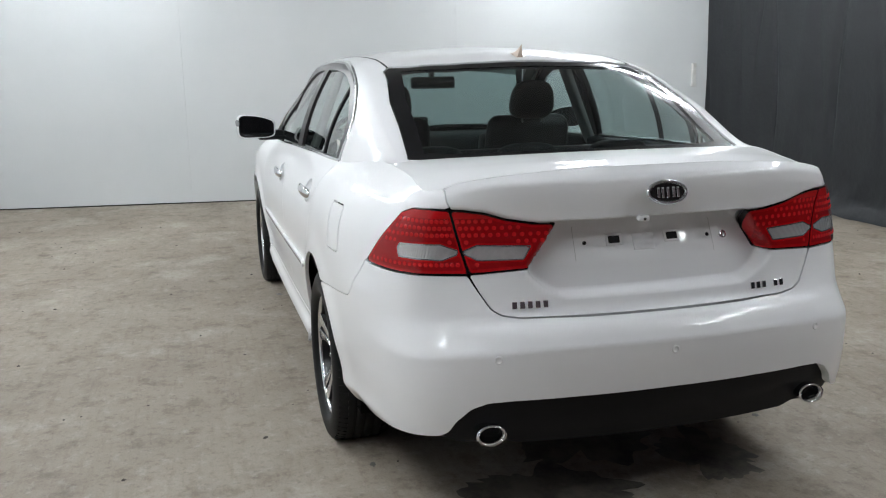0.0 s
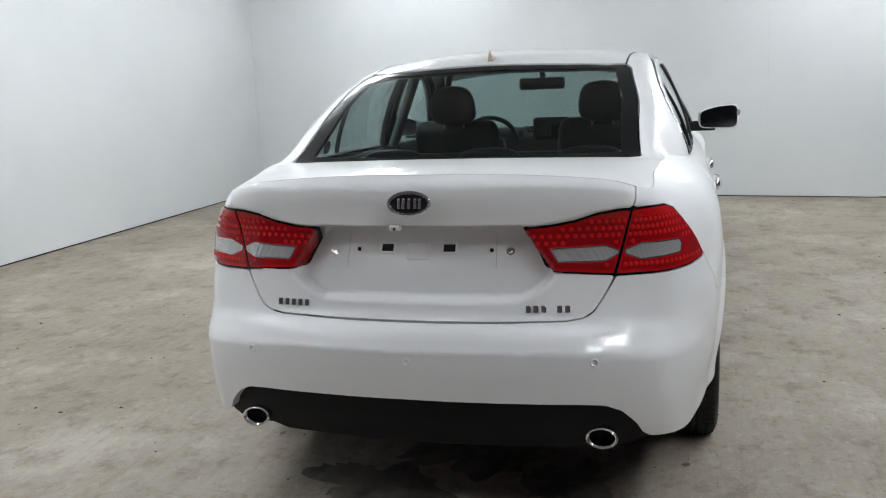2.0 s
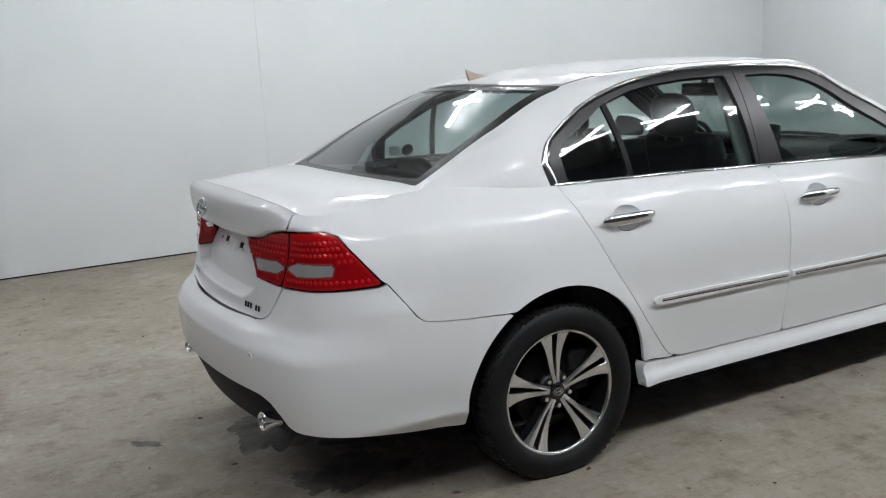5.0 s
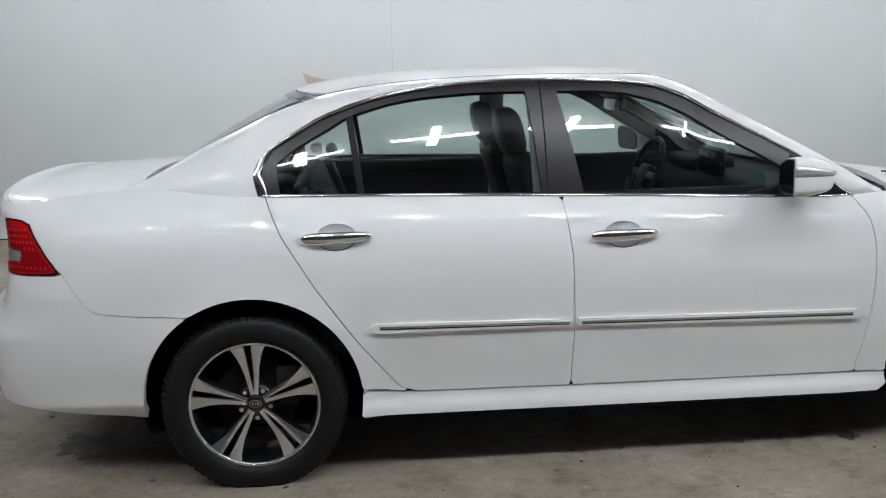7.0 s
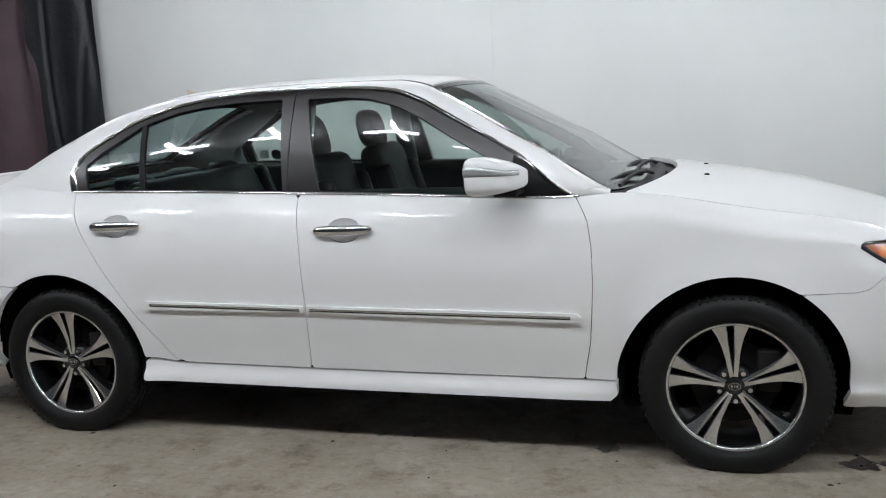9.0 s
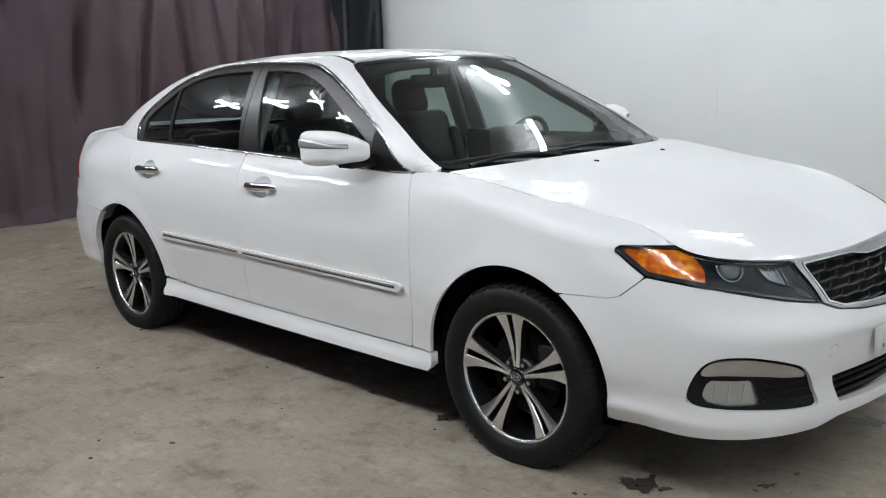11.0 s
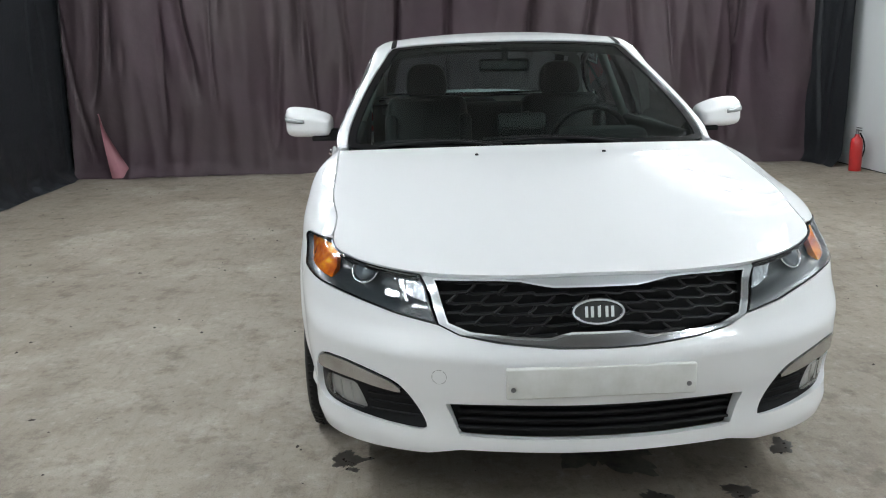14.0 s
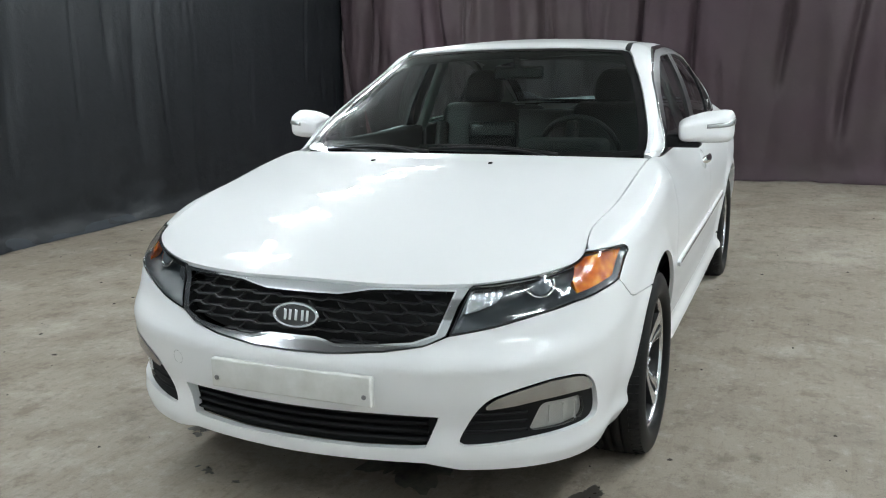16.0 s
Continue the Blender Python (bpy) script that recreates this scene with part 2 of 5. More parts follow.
def part(name, bm, mat, parent, label="", smooth=True):
    """Links a bmesh as one mesh object under a thing or a part."""
    me = bpy.data.meshes.new(name)
    bmesh.ops.recalc_face_normals(bm, faces=bm.faces[:])
    bm.to_mesh(me)
    bm.free()
    if smooth:
        me.polygons.foreach_set("use_smooth", [True] * len(me.polygons))
        me.set_sharp_from_angle(angle=radians(38))
    me.materials.append(mat)
    ob = new(name, me)
    if parent:
        ob.parent = parent
    if label:
        ob["label"] = label
    return ob


def empty(name, label, category, group="", kind="", at=(0, 0, 0)):
    ob = new(name)
    ob.location = at
    ob.empty_display_size = .1
    return tagged(ob, label, category, group, kind)


def polygon(points):
    """The signed distance to a closed outline, below zero inside."""
    a = np.array(points, float)
    b = np.roll(a, -1, 0)

    def at(u, v):
        shape = u.shape
        p = np.stack([u.ravel(), v.ravel()], -1)
        best, odd = np.full(len(p), 1e9), np.zeros(len(p), bool)
        for q, r in zip(a, b):
            e, w = r - q, p - q
            k = np.clip((w @ e) / max(e @ e, 1e-12), 0, 1)
            best = np.minimum(best, ((w - k[:, None] * e) ** 2).sum(1))
            c = (q[1] > p[:, 1]) != (r[1] > p[:, 1])
            x = q[0] + (p[:, 1] - q[1]) * e[0] / (e[1] if abs(e[1]) > 1e-12 else 1e-12)
            odd ^= c & (p[:, 0] < x)
        d = np.sqrt(best)
        return np.where(odd, -d, d).reshape(shape)
    return at


def rounded(points, n=6, keep=()):
    """A closed outline with its corners eased by a curve through the midpoints."""
    p = np.array(points, float)
    out = []
    for i in range(len(p)):
        a, b, c = p[i - 1], p[i], p[(i + 1) % len(p)]
        if i in keep:
            out.append(b)
            continue
        q, r = b + (a - b) * min(.5, .03 / max(np.linalg.norm(a - b), 1e-6)), b + (c - b) * min(.5, .03 / max(np.linalg.norm(c - b), 1e-6))
        for k in range(n + 1):
            u = k / n
            out.append((1 - u) ** 2 * q + 2 * u * (1 - u) * b + u * u * r)
    return out


def patch(name, surf, us, vs, inside, mat, parent, label="", lift=0.0, depth=.014, solid=False):
    """The piece of a surface surf(u, v) where inside(u, v) < 0, cut clean along its outline, with its rim turned in by depth."""
    us, vs = np.asarray(us, float), np.asarray(vs, float)
    gu, gv = np.meshgrid(us, vs, indexing="ij")
    d = inside(gu, gv)
    d = np.where(np.abs(d) < 1e-6, 1e-6, d)
    nv = len(vs)
    keys, params, faces = {}, [], []

    def corner(i, j):
        k = (i, j)
        if k not in keys:
            keys[k] = len(params)
            params.append((us[i], vs[j]))
        return keys[k]

    def cut(a, b):
        k = (a, b) if a < b else (b, a)
        if k not in keys:
            (i, j), (m, n) = k
            f = min(max(d[i, j] / (d[i, j] - d[m, n]), .02), .98)
            keys[k] = len(params)
            params.append((us[i] + f * (us[m] - us[i]), vs[j] + f * (vs[n] - vs[j])))
        return keys[k]
    ins = d < 0
    some = ins[:-1, :-1] | ins[1:, :-1] | ins[1:, 1:] | ins[:-1, 1:]
    for i, j in np.argwhere(some):
        ring = [(i, j), (i + 1, j), (i + 1, j + 1), (i, j + 1)]
        face = []
        for a, b in zip(ring, ring[1:] + ring[:1]):
            if ins[a]:
                face.append(corner(*a))
            if ins[a] != ins[b]:
                face.append(cut(a, b))
        if len(face) > 2:
            faces.append(face)
    if not faces:
        raise ValueError("empty patch " + name)
    q = np.array(params)
    p = surf(q[:, 0], q[:, 1])
    e = 2e-3
    du = surf(np.minimum(q[:, 0] + e, us[-1]), q[:, 1]) - surf(np.maximum(q[:, 0] - e, us[0]), q[:, 1])
    dv = surf(q[:, 0], q[:, 1] + e) - surf(q[:, 0], q[:, 1] - e)
    nor = np.cross(du, dv)
    nor /= np.maximum(np.linalg.norm(nor, axis=1), 1e-12)[:, None]
    out = p - np.array([0, 0, .62]) * [0, 0, 1] - np.stack([p[:, 0] * .8, p[:, 1] * 0, p[:, 2] * 0], -1)
    if (nor * out).sum() < 0:
        nor = -nor
        faces = [f[::-1] for f in faces]
    p = p + nor * lift
    verts = list(p)
    edges = {}
    for f in faces:
        for a, b in zip(f, f[1:] + f[:1]):
            edges[(a, b)] = 1
    rim = [(a, b) for a, b in edges if (b, a) not in edges]
    if depth:
        top, low = {}, {}
        for a, b in rim:
            for k in (a, b):
                if k not in top:
                    top[k] = len(verts)
                    verts.append(p[k])
                    low[k] = len(verts)
                    verts.append(p[k] - nor[k] * depth)
            faces.append([top[b], top[a], low[a], low[b]])
    return mesh_object(name, verts, faces, mat, parent, label)


def box(bm, size, at=(0, 0, 0), bevel=0.0, rot=None, taper=None):
    r = bmesh.ops.create_cube(bm, size=1)
    vs = r["verts"]
    bmesh.ops.scale(bm, vec=size, verts=vs)
    if taper:
        for v in vs:
            if v.co.z > 0:
                v.co.x *= taper[0]
                v.co.y *= taper[1]
    if bevel:
        es = list({e for v in vs for e in v.link_edges})
        g = bmesh.ops.bevel(bm, geom=es, offset=bevel, segments=3, affect="EDGES", profile=.5)
        vs = list({v for f in g["faces"] for v in f.verts} | {v for v in vs if v.is_valid})
    if rot:
        bmesh.ops.rotate(bm, cent=(0, 0, 0), matrix=Euler([radians(a) for a in rot]).to_matrix(), verts=vs)
    bmesh.ops.translate(bm, vec=at, verts=vs)
    return vs


def lathe(profile, n=48, axis="y", closed=False):
    """Turns (radius, along) pairs about an axis; gives verts and faces."""
    verts, faces = [], []
    m = len(profile)
    for k in range(n):
        a = 2 * math.pi * k / n
        for r, h in profile:
            c, s = r * math.cos(a), r * math.sin(a)
            verts.append({"y": (c, h, s), "z": (c, s, h), "x": (h, c, s)}[axis])
    for k in range(n):
        for i in range(m if closed else m - 1):
            j = (i + 1) % m
            faces.append((k * m + i, k * m + j, ((k + 1) % n) * m + j, ((k + 1) % n) * m + i))
    return verts, faces


def tube(bm, a, b, r, n=12, r2=None):
    a, b = Vector(a), Vector(b)
    g = bmesh.ops.create_cone(bm, cap_ends=True, segments=n, radius1=r, radius2=r if r2 is None else r2, depth=(b - a).length)
    m = Matrix.Translation((a + b) / 2) @ (b - a).to_track_quat("Z", "Y").to_matrix().to_4x4()
    bmesh.ops.transform(bm, matrix=m, verts=g["verts"])
    return g["verts"]


def sweep(points, section, closed=False):
    """Carries a small section (pairs across, up) along points; gives verts and faces."""
    pts = [Vector(p) for p in points]
    verts, faces, m = [], [], len(section)
    for i, p in enumerate(pts):
        a, b = pts[i - 1] if i or closed else p, pts[(i + 1) % len(pts)] if i < len(pts) - 1 or closed else p
        d = (b - a).normalized()
        side = d.cross(Vector((0, 0, 1)))
        side = side.normalized() if side.length > 1e-4 else Vector((0, 1, 0))
        up = side.cross(d)
        verts += [p + side * u + up * v for u, v in section]
    for i in range(len(pts) if closed else len(pts) - 1):
        k = (i + 1) % len(pts)
        for j in range(m):
            n = (j + 1) % m
            faces.append((i * m + j, k * m + j, k * m + n, i * m + n))
    if not closed:
        faces += [tuple(range(m))[::-1], tuple(range((len(pts) - 1) * m, len(pts) * m))]
    return verts, faces



# ---- the room ----
FLOOR = material("worn_concrete", (.40, .37, .33), .75)
t_, p_, l_ = nodes_of(FLOOR)
big, mid, fine, grit = noise_node(t_, .35, 6, .6), noise_node(t_, 2.3, 8, .7), noise_node(t_, 28, 6, .7), noise_node(t_, 160, 3, .6)
c_ = ramp(t_, big, [(.3, (.245, .205, .162)), (.55, (.325, .282, .230)), (.75, (.385, .345, .290))])
c_ = mix(t_, "MULTIPLY", .75, c_, ramp(t_, mid, [(.33, (.58, .55, .52)), (.46, (.90, .89, .87)), (.58, (1, 1, 1)), (.72, (1.0, .99, .97))]))
c_ = mix(t_, "MULTIPLY", .75, c_, ramp(t_, noise_node(t_, 6.0, 8, .68), [(.36, (.60, .57, .54)), (.47, (.96, .95, .94)), (.66, (1, 1, 1))]))
c_ = mix(t_, "SCREEN", .22, c_, ramp(t_, noise_node(t_, 1.1, 9, .75), [(.52, (0, 0, 0)), (.62, (.5, .48, .44))]))
c_ = mix(t_, "MULTIPLY", .5, c_, ramp(t_, fine, [(.34, (.55, .52, .49)), (.47, (1, 1, 1))]))
streak = t_.nodes.new("ShaderNodeMapping")
streak.inputs["Scale"].default_value, streak.inputs["Rotation"].default_value = (1.2, 9, 1), (0, 0, .35)
l_.new(t_.nodes.new("ShaderNodeTexCoord").outputs["Object"], streak.inputs["Vector"])
c_ = mix(t_, "MULTIPLY", .30, c_, ramp(t_, noise_node(t_, 3.5, 6, .7, streak.outputs["Vector"]), [(.36, (.62, .59, .56)), (.48, (1, 1, 1))]))
c_ = mix(t_, "SCREEN", .16, c_, ramp(t_, noise_node(t_, 16, 8, .75), [(.54, (0, 0, 0)), (.66, (.55, .53, .5))]))
c_ = mix(t_, "MULTIPLY", .30, c_, ramp(t_, grit, [(.32, (.45, .44, .43)), (.5, (1, 1, 1))]))
l_.new(c_, p_.inputs["Base Color"])
rough_map(FLOOR, mid, .55, .85)
bump(FLOOR, mix(t_, "MIX", .25, fine, grit), .24, .004)
WALL = material("white_panel_wall", (.74, .755, .76), .55)
t_, p_, l_ = nodes_of(WALL)
l_.new(mix(t_, "MIX", ramp(t_, noise_node(t_, .8, 5), [(.3, (0, 0, 0)), (.7, (1, 1, 1))]), (.60, .622, .625), (.66, .676, .676)), p_.inputs["Base Color"])
rough_map(WALL, noise_node(t_, 3, 4), .45, .65)
# unseen ceiling: its grey is chosen dark so that less light bounces
CEILING = material("ceiling_low_bounce", (.28, .28, .28), .8)
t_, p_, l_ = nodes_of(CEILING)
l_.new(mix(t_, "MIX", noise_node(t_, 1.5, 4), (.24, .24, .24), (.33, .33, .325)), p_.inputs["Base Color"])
BLACK_CLOTH = material("black_curtain_cloth", (.010, .0115, .014), .5, spec=.4)
t_, p_, l_ = nodes_of(BLACK_CLOTH)
l_.new(mix(t_, "MIX", noise_node(t_, 4, 5), (.009, .0105, .0125), (.017, .019, .022)), p_.inputs["Base Color"])
bump(BLACK_CLOTH, noise_node(t_, 18, 4), .5, .01)
PINK = material("pink_lining", (.30, .12, .14), .7)
t_, p_, l_ = nodes_of(PINK)
l_.new(mix(t_, "MIX", noise_node(t_, 6, 4), (.22, .075, .095), (.36, .17, .19)), p_.inputs["Base Color"])
HEM = material("blue_grey_hem", (.045, .052, .062), .55)
t_, p_, l_ = nodes_of(HEM)
l_.new(mix(t_, "MIX", noise_node(t_, 9, 5), (.016, .019, .024), (.040, .046, .055)), p_.inputs["Base Color"])
PURPLE_CLOTH = material("brown_purple_curtain_cloth", (.09, .062, .068), .7)
t_, p_, l_ = nodes_of(PURPLE_CLOTH)
l_.new(mix(t_, "MIX", ramp(t_, noise_node(t_, .9, 3), [(.35, (0, 0, 0)), (.65, (1, 1, 1))]), mix(t_, "MIX", noise_node(t_, 2.2, 5), (.040, .0275, .029), (.070, .049, .052)), mix(t_, "MIX", noise_node(t_, 2.6, 5), (.037, .022, .028), (.071, .041, .053))), p_.inputs["Base Color"])
bump(PURPLE_CLOTH, noise_node(t_, 14, 4), .4, .01)
TUBE = bpy.data.materials.new("lit_tube")
TUBE.use_nodes = True
TUBE.node_tree.nodes["Principled BSDF"].inputs["Emission Color"].default_value = (.945, 1, 1.052, 1)
TUBE.node_tree.nodes["Principled BSDF"].inputs["Emission Strength"].default_value = TUBE_POWER

HIGH = 3.12
bm = bmesh.new()
box(bm, (14, 12, .2), (-.2, .2, -.1))
floor = part("floor", bm, FLOOR, None, smooth=False)
tagged(floor, "worn grey-brown concrete floor with stains", "floor", kind="structure")
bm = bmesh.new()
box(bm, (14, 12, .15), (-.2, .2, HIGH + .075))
tagged(part("ceiling", bm, CEILING, None, smooth=False), "plain grey ceiling out of view, toned down to bounce less light", "ceiling", kind="structure")


def wall(name, a, b, label, seams):
    """An upright wall of panels from a to b, its face on the right of that line."""
    a, b = Vector((*a, 0)), Vector((*b, 0))
    d = (b - a).normalized()
    n = Vector((d.y, -d.x, 0))
    body = empty(name, label, "wall", kind="structure")
    bm = bmesh.new()
    box(bm, ((b - a).length + .3, .15, HIGH + .1))
    bmesh.ops.transform(bm, matrix=Matrix.Translation((a + b) / 2 - n * .083 + Vector((0, 0, HIGH / 2))) @ Matrix.Rotation(math.atan2(d.y, d.x), 4, "Z"), verts=bm.verts)
    part("backing", bm, GAP, body, smooth=False)
    stops = [0, *seams, (b - a).length]
    for s, e in zip(stops, stops[1:]):
        bm = bmesh.new()
        box(bm, (e - s - .0016, .018, HIGH - .012))
        bmesh.ops.transform(bm, matrix=Matrix.Translation(a + d * (s + e) / 2 + n * .001 + Vector((0, 0, HIGH / 2 + .008))) @ Matrix.Rotation(math.atan2(d.y, d.x), 4, "Z"), verts=bm.verts)
        part("panel", bm, WALL, body, smooth=False)
    return body


def front_x(y):
    return 5.06 + .135 * y


def rear_x(y):
    return -5.95 + .02 * y


LEFT_Y, RIGHT_Y = 4.55, -4.40
wall("wall_front", (front_x(5.3), 5.3), (front_x(-5.4), -5.4), "white wall of tall smooth panels with thin joints", [4.02, 6.92])
wall("wall_left", (-6.4, LEFT_Y + .03), (6.0, LEFT_Y - .04), "long white wall of smooth panels", [5.75])
wall("wall_rear", (rear_x(-5.6) - .28, -5.6), (rear_x(5.6) - .28, 5.6), "plain wall hidden by curtains", [4.0])
wall("wall_right", (6.2, RIGHT_Y - .35), (-7, RIGHT_Y - .35), "plain wall hidden by curtains", [6.0])


def curtain(name, a, b, mat, label, seed, deep=.05, pitch=.34, crumple=.15):
    """A hanging cloth with uneven folds from a to b, down to the floor."""
    rnd = random.Random(seed)
    a, b = Vector((*a, 0)), Vector((*b, 0))
    d = (b - a).normalized()
    n = Vector((d.y, -d.x, 0))
    length = (b - a).length
    waves = [(rnd.uniform(.6, 1.6) * 2 * math.pi / pitch * k, rnd.uniform(0, 6.3), rnd.uniform(.3, 1) / k ** .8) for k in (.22, .4, .62, .9, 1.2, 1.7)]
    drift = [(rnd.uniform(.5, 2.2), rnd.uniform(0, 6.3), rnd.uniform(.2, .6)) for _ in waves]
    creases = [(rnd.uniform(0, length), rnd.uniform(-.16, .16), rnd.uniform(-.07, .07), rnd.uniform(.018, .05), rnd.uniform(.4, 1.5), rnd.uniform(0, 2.0), rnd.uniform(1.2, 3.6)) for _ in range(int(length * 4.5))]
    nu, nv = int(length / .022), 44
    verts, faces = [], []
    for i in range(nu + 1):
        s = length * i / nu
        for j in range(nv + 1):
            z = HIGH * (j / nv) ** 1.2
            low = 1 - z / HIGH
            f = sum(w * (.5 + .5 * math.sin(q[1] + z * .5 + s * .7)) * math.sin(k * s + ph + .15 * q[2] * math.sin(.3 * q[0] * z + q[1])) for (k, ph, w), q in zip(waves, drift))
            lean = .35 * noise.noise(Vector((s * .5, 3, seed))) * z
            f = .14 * f + 1.7 * noise.noise(Vector((s * .8 + lean, z * .2, seed)))
            f += .62 * (1 - 2.4 * abs(noise.noise(Vector((s * 1.5 + 1.6 * lean, z * .3, seed + 9))))) + .30 * (1 - 2.4 * abs(noise.noise(Vector((s * 3.1 - 2 * lean, z * .45, seed + 4)))))
            f += .26 * noise.noise(Vector((s * 2.4 + 1.6 * z, z * 1.1, seed))) + .08 * noise.noise(Vector((s * 5 - 3 * z, z * 3, seed)))
            f += crumple * max(0, 1 - z / .9) ** 2 * (1 - 2.2 * abs(noise.noise(Vector((s * 2.3 + z, z * 4.5, seed + 2)))))
            f += .45 * crumple * max(0, 1 - z / .75) * max(0, noise.noise(Vector((s * .9, 7, seed)))) * (1 - 2.6 * abs(noise.noise(Vector((s * 5.5 + 3 * z, z * 7, seed + 6)))))
            for at, lean1, lean2, w, dent, z0, z1 in creases:
                q = (s - at - lean1 * (z - 1.5) - lean2 * (z - 1.5) ** 2) / w
                if abs(q) < 3 and z0 < z < z1:
                    f -= dent * math.exp(-q * q) * min(1, (z - z0) / .4, (z1 - z) / .4)
            slump = .10 * max(0, 1 - z / .18) ** 2 * (1 + .5 * noise.noise(Vector((s * 3, 0, seed + 5))))
            p = a + d * s + n * (-.02 + deep * f * (.7 + .3 * low) + slump + .06)
            verts.append((p.x, p.y, max(z, .004 + .02 * abs(noise.noise(Vector((s * 4, 1, seed)))) * (j == 0))))
    for i in range(nu):
        for j in range(nv):
            k = i * (nv + 1) + j
            faces.append((k, k + 1, k + nv + 2, k + nv + 1))
    ob = mesh_object(name, verts, faces, mat)
    return tagged(ob, label, "curtain", "curtains round the room")


curtain("curtain", (rear_x(-4.3), -4.3), (rear_x(4.5), 4.5), PURPLE_CLOTH, "brown-purple cloth curtain hanging in folds to the floor", 3, .13, .42)
curtain("curtain", (-5.80, 4.34), (-4.99, 4.46), BLACK_CLOTH, "narrow black cloth drape at the corner by the white wall", 8, .04, .3)
curtain("curtain", (front_x(-4.25) - .04, RIGHT_Y - .06), (-6.0, RIGHT_Y), BLACK_CLOTH, "black cloth curtain hanging along the room's side", 11, .018, .6, 2.2)


flap = []
for i in range(13):
    u = i / 12
    for j in range(5):
        v = j / 4
        y = -3.95 + .26 * (1 - u) ** 1.3 * v + .10 * (1 - u)
        flap.append((rear_x(y) + .24 + .03 * math.sin(5 * v + 3 * u) + .05 * (1 - u), y, .012 + .74 * u))
tagged(mesh_object("curtain_lining", flap, [(5 * i + j, 5 * i + j + 1, 5 * i + j + 6, 5 * i + j + 5) for i in range(12) for j in range(4)], PINK), "faded pink lining turned out at the foot of the curtain", "curtain lining")
hem, n = [], 150
for i in range(n + 1):
    x = front_x(-4.25) - .3 - 9.8 * i / n
    wob = noise.noise(Vector((x * 1.7, 2, 6))) + .5 * noise.noise(Vector((x * 6, 1, 3)))
    base = RIGHT_Y - .06 + .06 * i / n
    hem += [(x, base + .06, .085 + .008 * wob), (x, base + .10 + .008 * wob, .060 + .008 * wob), (x, base + .14 + .012 * wob, .025 + .006 * wob), (x, base + .18 + .02 * wob, .006)]
tagged(mesh_object("curtain_hem", hem, [(4 * i + j, 4 * i + j + 1, 4 * i + j + 5, 4 * i + j + 4) for i in range(n) for j in range(3)], HEM), "slumped blue-grey hem of the black curtain lying on the floor", "curtain")


def fixture():
    """Two crossed lit tubes on a small ceiling plate."""
    e = empty("ceiling_light", "crossed pair of lit white tubes on the ceiling", "ceiling light", "ceiling lights")
    bm = bmesh.new()
    box(bm, (.16, .16, .05), (0, 0, .075), .01)
    part("base", bm, WHITE_PLASTIC, e)
    for turn, lift in ((0, 0), (90, .02)):
        bm = bmesh.new()
        tube(bm, (-.30, 0, 0), (.30, 0, 0), .034, 14)
        bmesh.ops.transform(bm, matrix=pose(0, 0, lift, 0, 0, turn), verts=bm.verts)
        part("tube", bm, TUBE, e)
    return e


LAMP_Y, LAMP_Z = 2.45, HIGH - .13
lamp = fixture()
lamp.matrix_basis = pose(-4.6, -LAMP_Y, LAMP_Z)
for i in range(10):
    for y in (-LAMP_Y, LAMP_Y):
        if (i, y) != (0, -LAMP_Y):
            copy_thing(lamp, pose(-4.6 + 1.0 * i, y, LAMP_Z))



# ---- the car: painted shell ----
car = empty("car", "white four-door saloon car parked on the concrete floor", "car")


def side_of(k):
    return lambda s, z: shell(s, z) * np.array([1, k, 1])


def rear_face(s, z):
    p = shell(np.abs(s), z)
    return np.stack([p[..., 0], p[..., 1] * np.sign(s), p[..., 2]], -1)


def front_face(q, z):
    p = shell(LENGTH - np.abs(q), z)
    return np.stack([p[..., 0], p[..., 1] * np.sign(q), p[..., 2]], -1)


def top_side(k):
    return lambda x, w: upper(x, w) * np.array([1, k, 1])


def top_over(x, w):
    p = upper(x, np.where(w > 2, 4 - w, w))
    return np.stack([p[..., 0], p[..., 1] * np.where(w > 2, 1, -1), p[..., 2]], -1)


def z_top(s):
    return raw_edge(np.interp(np.abs(s), SS, TT))[..., 2]


def arch(s, z):
    x = np.interp(np.abs(s), SS, plan(TT)[:, 0])
    return .380 - np.hypot(np.abs(x) - 1.36, z - .318)


def panel(points, gap=.0015, arches=False, flip=False, top=True, shapes=(), over=0.0):
    """The inside of an outline in (s, z) below the shell's upper edge, less a joint, the wheel arches and further outlines."""
    f = polygon(points)
    holes = [polygon(h) for h in shapes]

    def at(s, z):
        a = LENGTH - np.abs(s) if flip else np.abs(s)
        d = f(a, z) + gap
        if top:
            d = np.maximum(d, (z - z_top(a)) + gap * .5 - over)
        if arches:
            d = np.maximum(d, arch(a, z))
        for h in holes:
            d = np.maximum(d, .0025 - h(a, z))
        return d
    return at


def span(a, b, step=.014):
    return np.linspace(a, b, max(2, int(round((b - a) / step)) + 1))


ZS = span(.18, 1.11, .0125)
TAIL = [(.33, .928), (.40, .932), (.47, .945), (.53, .964), (.60, .973), (.74, .977), (.84, .975), (.90, .960), (.97, .89), (1.045, .805), (1.03, .797), (.93, .793), (.80, .790), (.60, .790), (.40, .802), (.385, .808)]
DOOR_REAR = [(1.772, 1.04), (1.792, .99), (1.832, .90), (1.94, .72), (2.084, .512), (2.195, .37), (2.225, .338), (2.28, .322)]
B_SEAM = [(2.838, .316), (2.846, .56), (2.838, .80), (2.812, 1.02)]
